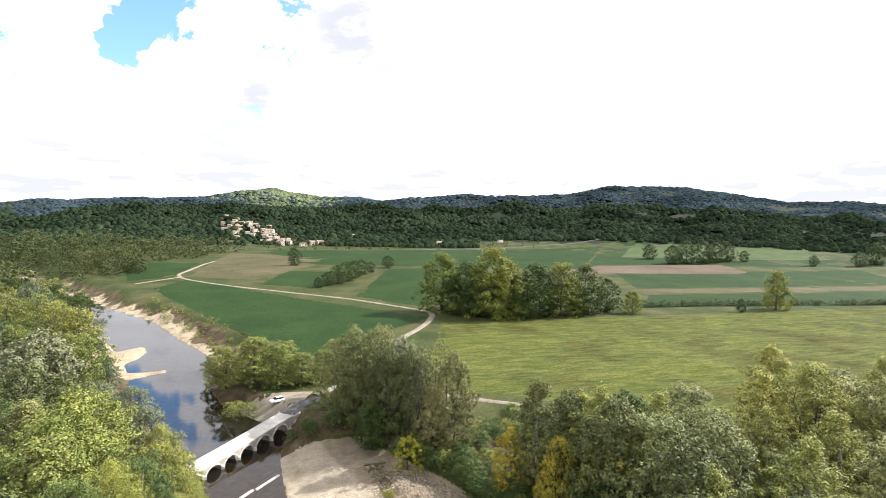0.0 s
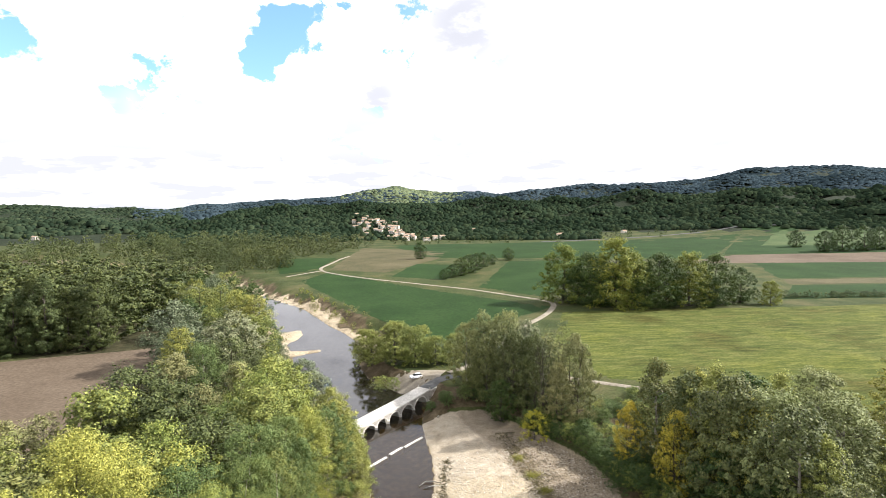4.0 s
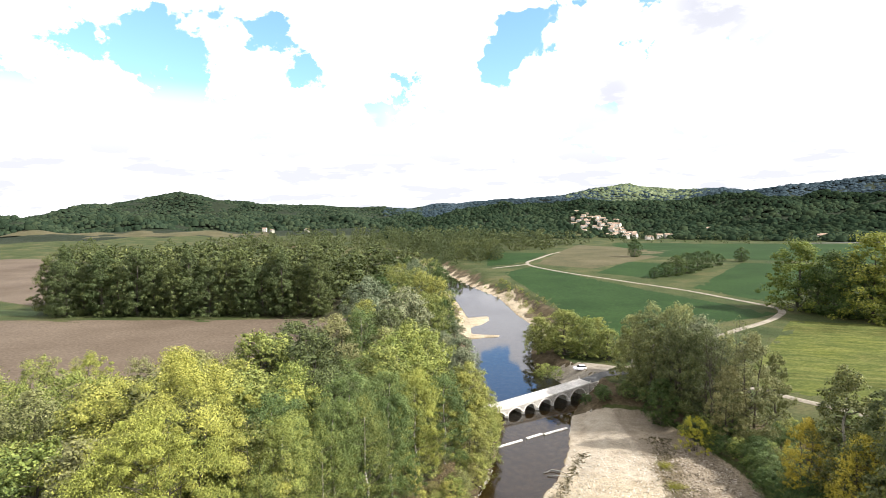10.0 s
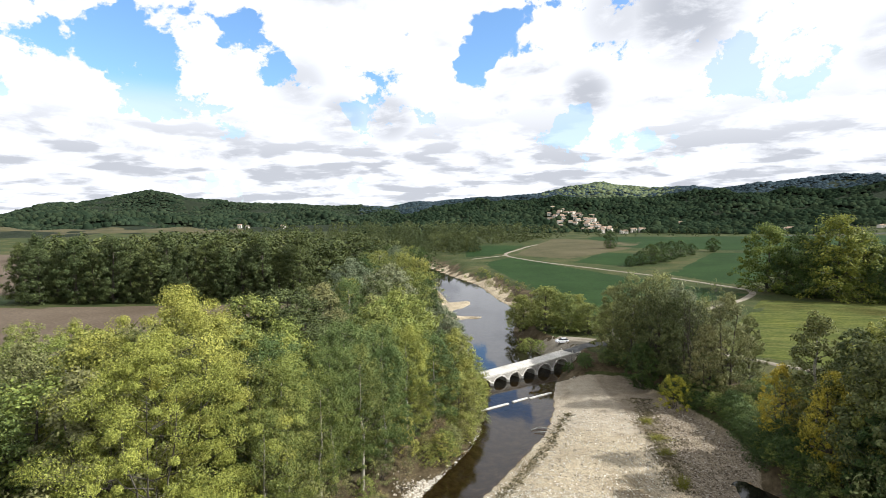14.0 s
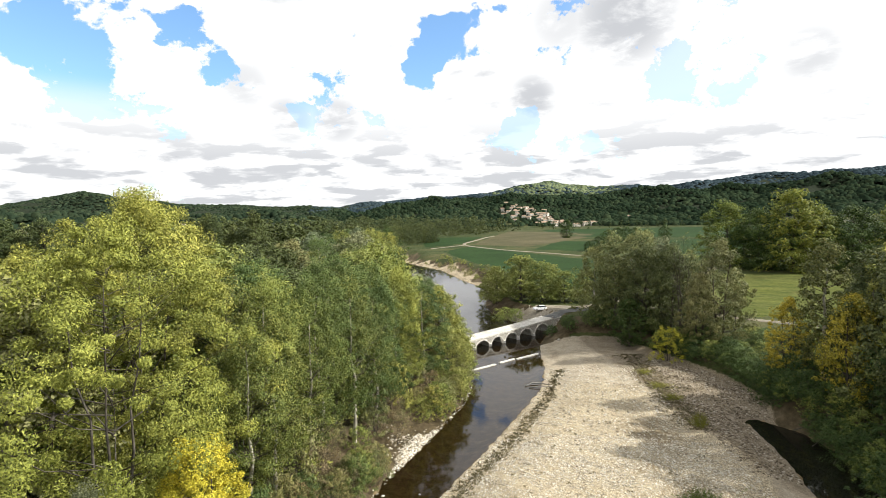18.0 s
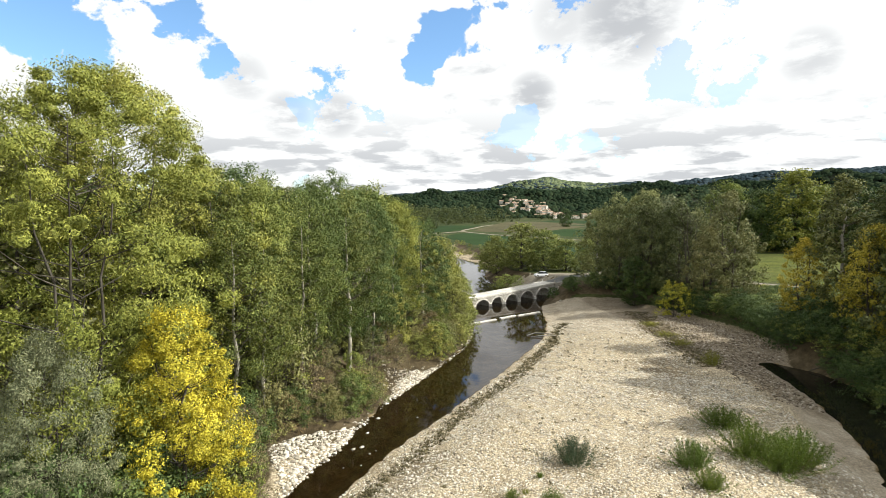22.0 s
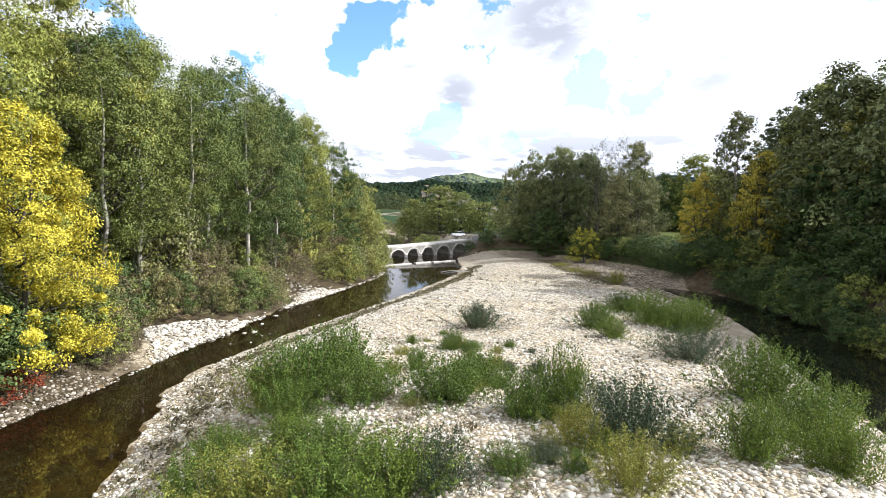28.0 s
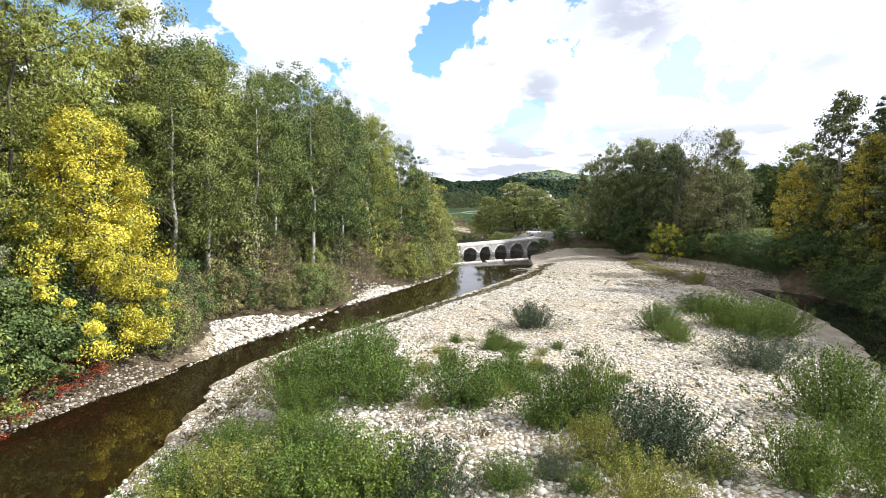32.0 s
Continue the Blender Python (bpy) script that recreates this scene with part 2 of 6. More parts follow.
def land(x, y):
    """Height of the ground."""
    x, y = np.asarray(x, float), np.asarray(y, float)
    d1, s1 = to_line(x, y, RIVER)
    d2, s2 = to_line(x, y, SIDE)
    d = np.minimum(d1, d2)
    r = np.hypot(x, y)
    az = np.degrees(np.arctan2(x, y))
    # plain, a terrace above the river that rises slowly to the hills
    plain = 4.2 + 9.0 * ease(y, 320, 720) + 10.0 * ease(r, 650, 1250) + 0.25 * wave(x, y, 90, 1.0)
    shelf = np.where((s1 < 0) & (y < 140), 1.7 + 3.9 * np.exp(-((y - 47) / 5.5) ** 2), 1.0)                       # stony shelf under the left bank
    shelf = np.where((y > 215) & (s1 > 0), 10.0 + 4 * wave(x, y, 60, 2.0), shelf)   # wide stony right bank upstream
    shelf = np.where((y > 180) & (s1 < 0), 3.5 + 3 * wave(x, y, 70, 4.0), shelf)
    steep = np.where((x > 28) & (y < 130), 3.2, 6.5)                      # the shaded bank is cut by the side arm
    bank = 0.7 * ease(d, 0, 3) + (plain - 0.7) * ease(d, np.where(steep < 4, 0.3, shelf), np.where(steep < 4, 0.3, shelf) + steep)
    high = 1.0 + 0.9 * ease(-y, -95, -45) + 1.3 * ease(-y, -48, -15) + 0.22 * wave(x, y, 16, 3.0)
    gravel = high * ease(d, -0.3, 9.0) + 0.05
    on_bar = ease(depth_in(x, y, BAR), -5.0, 2.0)
    z = np.where(d > 0, on_bar * np.minimum(gravel, 3.4) + (1 - on_bar) * bank, bank)
    z = np.where(d <= 0, np.maximum(-1.1, 0.35 * d), z)
    q = spit(x, y)
    z = np.where(q > -0.6, np.maximum(z, -0.55 + 1.15 * ease(q, -0.6, 0.5)), z)
    # hills
    e0 = 50.0
    rough = wave(x, y, 520, 5.0) + 0.6 * wave(x, y, 230, 6.0)
    crest = e0 - 9 + 1700 * np.tan(np.radians(np.interp(az, NEAR_AZ, NEAR_EL)))
    far = e0 - 14 + 3000 * np.tan(np.radians(np.interp(az, FAR_AZ, FAR_EL)))
    a = (crest - 24) * ease(r, 850, 1720) * (1 - 0.55 * ease(r, 1750, 2300)) * (1 + 0.06 * rough)
    b = (far - 24) * ease(r, 1900, 3000) * (1 - 0.5 * ease(r, 3050, 4200)) * (1 + 0.035 * rough)
    fold = 15 * wave(x, y, 310, 8.0) + 13 * wave(x, y, 170, 3.0) + 6 * wave(x, y, 90, 1.0)
    lift = np.maximum(a, b) + fold * ease(r, 930, 1300) * (1 - ease(r, 1560, 1750))
    lift = lift + (26 * wave(x, y, 620, 2.0) + 12 * wave(x, y, 270, 5.0)) * ease(r, 1950, 2300) * (1 - ease(r, 2750, 2980))
    knoll = 17 * np.exp(-((x + 50) / 75) ** 2 - ((y - 1090) / 110) ** 2)      # the village stands on it
    return z + lift + knoll


def land_at(x, y):
    return float(land(np.array([x]), np.array([y]))[0])


# ---- materials ----
def material(name, rough=0.8, metal=0.0):
    m = bpy.data.materials.new(name)
    m.use_nodes = True
    b = m.node_tree.nodes["Principled BSDF"]
    b.inputs["Roughness"].default_value, b.inputs["Metallic"].default_value = rough, metal
    return m, m.node_tree.nodes, m.node_tree.links, b


def noise_node(n, l, scale, detail=4, coord="Object", rough=0.6):
    co = n.new("ShaderNodeTexCoord")
    nz = n.new("ShaderNodeTexNoise")
    nz.inputs["Scale"].default_value, nz.inputs["Detail"].default_value, nz.inputs["Roughness"].default_value = scale, detail, rough
    l.new(co.outputs[coord], nz.inputs["Vector"])
    return nz.outputs["Fac"]


def ramp(n, l, fac, stops):
    r = n.new("ShaderNodeValToRGB")
    while len(r.color_ramp.elements) < len(stops):
        r.color_ramp.elements.new(0.5)
    for e, (p, c) in zip(r.color_ramp.elements, stops):
        e.position, e.color = p, (*c, 1)
    l.new(fac, r.inputs[0])
    return r.outputs[0]


def blend(n, l, fac, a, b, kind="MIX"):
    m = n.new("ShaderNodeMix")
    m.data_type, m.blend_type = "RGBA", kind
    if isinstance(fac, float):
        m.inputs["Factor"].default_value = fac
    else:
        l.new(fac, m.inputs["Factor"])
    for s, v in (("A", a), ("B", b)):
        if isinstance(v, tuple):
            m.inputs[s].default_value = (*v, 1)
        else:
            l.new(v, m.inputs[s])
    return m.outputs["Result"]


def bump(n, l, b, height, strength=0.4, distance=0.05):
    k = n.new("ShaderNodeBump")
    k.inputs["Strength"].default_value, k.inputs["Distance"].default_value = strength, distance
    l.new(height, k.inputs["Height"])
    l.new(k.outputs[0], b.inputs["Normal"])


def mottled(name, dark, mid, light, scale, fine, rough=0.9, bumps=0.4, dist=0.05):
    """Two scales of noise over three tones."""
    m, n, l, b = material(name, rough)
    big = ramp(n, l, noise_node(n, l, scale, 5), [(0.3, dark), (0.5, mid), (0.72, light)])
    small_fac = noise_node(n, l, fine, 4)
    small = ramp(n, l, small_fac, [(0.25, (0.55, 0.55, 0.55)), (0.75, (1.35, 1.35, 1.35))])
    l.new(blend(n, l, 0.8, big, small, "MULTIPLY"), b.inputs["Base Color"])
    bump(n, l, b, small_fac, bumps, dist)
    b.inputs["Specular IOR Level"].default_value = 0.5 if rough < 0.5 else 0.08
    return m


def leaf_material(name, a, b_, c, through_light=0.3, clump_scale=0.35, gloss=0.25):
    """Leaves that vary leaf by leaf, clump by clump and tree by tree."""
    m, n, l, b = material(name, 0.62)
    geo = n.new("ShaderNodeNewGeometry")
    info = n.new("ShaderNodeObjectInfo")
    if gloss > 0:      # tones spread wider from leaf to leaf, standing in for sunlit and shaded ones
        a, c = tuple(0.65 * v for v in a), tuple(1.08 * v for v in c)
    tone = ramp(n, l, geo.outputs["Random Per Island"], [(0.0, a), (0.45, b_), (1.0, c)])
    # strong clump noise also puts the dark between boughs into the colour
    clump = ramp(n, l, noise_node(n, l, clump_scale, 3), [(0.3, (0.52, 0.56, 0.5)), (0.7, (1.42, 1.36, 1.28))])
    tree = ramp(n, l, info.outputs["Random"], [(0.0, (0.8, 0.86, 0.8)), (0.5, (1, 1, 1)), (1.0, (1.22, 1.12, 0.95))])
    col = blend(n, l, 0.8, blend(n, l, 1.0, tone, tree, "MULTIPLY"), clump, "MULTIPLY")
    if gloss == 0.0:      # woods far off: boughs and gaps within each crown
        col = blend(n, l, 0.9, col, ramp(n, l, noise_node(n, l, 0.45, 4, rough=0.7), [(0.34, (0.6, 0.62, 0.62)), (0.52, (1, 1, 1)), (0.68, (1.3, 1.27, 1.2))]), "MULTIPLY")
    l.new(col, b.inputs["Base Color"])
    b.inputs["Specular IOR Level"].default_value = gloss
    t = n.new("ShaderNodeBsdfTranslucent")
    l.new(col, t.inputs[0])
    mx = n.new("ShaderNodeMixShader")
    mx.inputs[0].default_value = 0.55 * through_light
    out = n["Material Output"]
    l.new(b.outputs[0], mx.inputs[1])
    l.new(t.outputs[0], mx.inputs[2])
    l.new(mx.outputs[0], out.inputs[0])
    return m


def gravel_look(n, l):
    """Colour and height of river gravel."""
    co = n.new("ShaderNodeTexCoord")
    v = n.new("ShaderNodeTexVoronoi")
    v.inputs["Scale"].default_value = 8.0
    l.new(co.outputs["Object"], v.inputs["Vector"])
    stone = ramp(n, l, v.outputs["Color"], [(0.0, (0.215, 0.175, 0.115)), (0.35, (0.415, 0.352, 0.248)), (0.7, (0.595, 0.515, 0.37)), (1.0, (0.75, 0.675, 0.51))])
    gap = ramp(n, l, v.outputs["Distance"], [(0.0, (1.05, 1.05, 1.05)), (0.40, (0.92, 0.91, 0.90)), (0.62, (0.36, 0.34, 0.31))])
    patch = ramp(n, l, noise_node(n, l, 0.10, 6), [(0.32, (0.6, 0.56, 0.5)), (0.46, (1.02, 1.01, 0.99)), (0.75, (1.14, 1.12, 1.07))])
    col = blend(n, l, 1.0, blend(n, l, 0.85, stone, gap, "MULTIPLY"), patch, "MULTIPLY")
    inv = n.new("ShaderNodeMath")
    inv.operation = "SUBTRACT"
    inv.inputs[0].default_value = 1.0
    l.new(v.outputs["Distance"], inv.inputs[1])
    return col, inv.outputs[0]


def tones(n, l, dark, mid, light, scale, fine):
    big = ramp(n, l, noise_node(n, l, scale, 5), [(0.3, dark), (0.5, mid), (0.72, light)])
    small = ramp(n, l, noise_node(n, l, fine, 4), [(0.25, (0.5, 0.5, 0.5)), (0.75, (1.4, 1.4, 1.4))])
    return blend(n, l, 0.85, big, small, "MULTIPLY")


def ground_material():
    """Meadow, wood floor, bank earth, gravel and stream bed, by the mesh's zone attribute, with ragged borders."""
    m, n, l, b = material("valley_ground", 0.92)
    b.inputs["Specular IOR Level"].default_value = 0.1
    at = n.new("ShaderNodeAttribute")
    at.attribute_name = "zone"
    sep = n.new("ShaderNodeSeparateColor")
    l.new(at.outputs["Color"], sep.inputs[0])
    rag = n.new("ShaderNodeMath")
    rag.operation = "SUBTRACT"
    rag.inputs[1].default_value = 0.5
    l.new(noise_node(n, l, 0.7, 6, rough=0.7), rag.inputs[0])

    def part_of(socket, ragged=1.3):
        k = n.new("ShaderNodeMath")
        k.operation = "MULTIPLY_ADD"
        k.inputs[1].default_value = ragged
        l.new(rag.outputs[0], k.inputs[0])
        l.new(socket, k.inputs[2])
        r = n.new("ShaderNodeMapRange")
        r.inputs["From Min"].default_value, r.inputs["From Max"].default_value = 0.38, 0.62
        l.new(k.outputs[0], r.inputs["Value"])
        return r.outputs[0]

    col = tones(n, l, (0.028, 0.042, 0.013), (0.050, 0.062, 0.020), (0.095, 0.088, 0.038), 0.05, 1.2)
    col = blend(n, l, part_of(sep.outputs["Blue"]), col, tones(n, l, (0.025, 0.027, 0.013), (0.045, 0.043, 0.02), (0.08, 0.068, 0.04), 0.3, 2.0))
    col = blend(n, l, part_of(sep.outputs["Green"]), col, tones(n, l, (0.040, 0.031, 0.016), (0.085, 0.065, 0.036), (0.165, 0.13, 0.082), 0.22, 1.7))
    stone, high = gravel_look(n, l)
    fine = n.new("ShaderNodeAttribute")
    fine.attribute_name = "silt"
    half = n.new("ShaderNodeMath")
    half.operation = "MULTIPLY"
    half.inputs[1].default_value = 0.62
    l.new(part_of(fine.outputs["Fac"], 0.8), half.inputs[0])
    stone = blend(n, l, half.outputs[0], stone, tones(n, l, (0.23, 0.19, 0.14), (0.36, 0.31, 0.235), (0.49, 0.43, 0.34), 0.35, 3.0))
    # stone colour darkened for grime and for the shade of the bank trees
    shade_at = n.new("ShaderNodeAttribute")
    shade_at.attribute_name = "grime_shade"
    stone = blend(n, l, part_of(shade_at.outputs["Fac"], 0.9), stone, (0.66, 0.64, 0.62), "MULTIPLY")
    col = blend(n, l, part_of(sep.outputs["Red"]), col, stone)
    col = blend(n, l, part_of(at.outputs["Alpha"]), col, tones(n, l, (0.10, 0.07, 0.03), (0.19, 0.135, 0.065), (0.36, 0.28, 0.16), 0.6, 3.5))
    l.new(col, b.inputs["Base Color"])
    bump(n, l, b, high, 0.6, 0.08)
    return m


def cobble_material(name, stops):
    m, n, l, b = material(name, 0.8)
    b.inputs["Specular IOR Level"].default_value = 0.2
    geo = n.new("ShaderNodeNewGeometry")
    info = n.new("ShaderNodeObjectInfo")
    both = n.new("ShaderNodeMath")
    both.operation = "FRACT"
    add = n.new("ShaderNodeMath")
    l.new(geo.outputs["Random Per Island"], add.inputs[0])
    l.new(info.outputs["Random"], add.inputs[1])
    l.new(add.outputs[0], both.inputs[0])
    tone = ramp(n, l, both.outputs[0], stops)
    grain = ramp(n, l, noise_node(n, l, 9.0, 4), [(0.3, (0.8, 0.79, 0.77)), (0.7, (1.1, 1.1, 1.1))])
    l.new(blend(n, l, 0.8, tone, grain, "MULTIPLY"), b.inputs["Base Color"])
    return m


def water_material(name, depth, murk, gloss_ior=1.5):
    m, n, l, b = material(name, 0.04)
    n.remove(b)
    out = n["Material Output"]
    clear = n.new("ShaderNodeBsdfTransparent")
    clear.inputs[0].default_value = (0.44, 0.29, 0.125, 1)
    deep = n.new("ShaderNodeBsdfDiffuse")
    deep.inputs[0].default_value = (*murk, 1)
    body = n.new("ShaderNodeMixShader")
    body.inputs[0].default_value = depth
    l.new(clear.outputs[0], body.inputs[1])
    l.new(deep.outputs[0], body.inputs[2])
    gloss = n.new("ShaderNodeBsdfGlossy")
    gloss.inputs["Roughness"].default_value = 0.03
    fr = n.new("ShaderNodeFresnel")
    fr.inputs[0].default_value = gloss_ior
    mx = n.new("ShaderNodeMixShader")
    nz = noise_node(n, l, 1.1, 3)
    k = n.new("ShaderNodeBump")
    k.inputs["Strength"].default_value, k.inputs["Distance"].default_value = 0.05, 0.05
    l.new(nz, k.inputs["Height"])
    l.new(k.outputs[0], gloss.inputs["Normal"])
    l.new(k.outputs[0], fr.inputs["Normal"])
    l.new(fr.outputs[0], mx.inputs[0])
    l.new(body.outputs[0], mx.inputs[1])
    l.new(gloss.outputs[0], mx.inputs[2])
    l.new(mx.outputs[0], out.inputs[0])
    return m


def mown_material():
    """Mown grass: swaths, yellow and brown patches, tufts."""
    m, n, l, b = material("mown_meadow", 0.95)
    b.inputs["Specular IOR Level"].default_value = 0.05
    co = n.new("ShaderNodeTexCoord")
    mp = n.new("ShaderNodeMapping")
    mp.inputs["Rotation"].default_value = (0, 0, radians(38))
    mp.inputs["Scale"].default_value = (0.10, 0.40, 1)
    l.new(co.outputs["Object"], mp.inputs[0])
    nz = n.new("ShaderNodeTexNoise")
    nz.inputs["Scale"].default_value, nz.inputs["Detail"].default_value = 1.0, 7
    nz.inputs["Distortion"].default_value = 0.8
    l.new(mp.outputs[0], nz.inputs["Vector"])
    rows = ramp(n, l, nz.outputs["Fac"], [(0.3, (0.048, 0.062, 0.017)), (0.5, (0.082, 0.094, 0.026)), (0.7, (0.128, 0.128, 0.042))])
    patch = ramp(n, l, noise_node(n, l, 0.035, 5), [(0.32, (0.72, 0.62, 0.6)), (0.5, (1, 1, 1)), (0.7, (1.15, 1.12, 0.9))])
    tuft = noise_node(n, l, 0.9, 5)
    fine = ramp(n, l, tuft, [(0.3, (0.55, 0.6, 0.5)), (0.7, (1.3, 1.3, 1.25))])
    l.new(blend(n, l, 0.85, blend(n, l, 1.0, rows, patch, "MULTIPLY"), fine, "MULTIPLY"), b.inputs["Base Color"])
    bump(n, l, b, tuft, 0.6, 0.3)
    return m


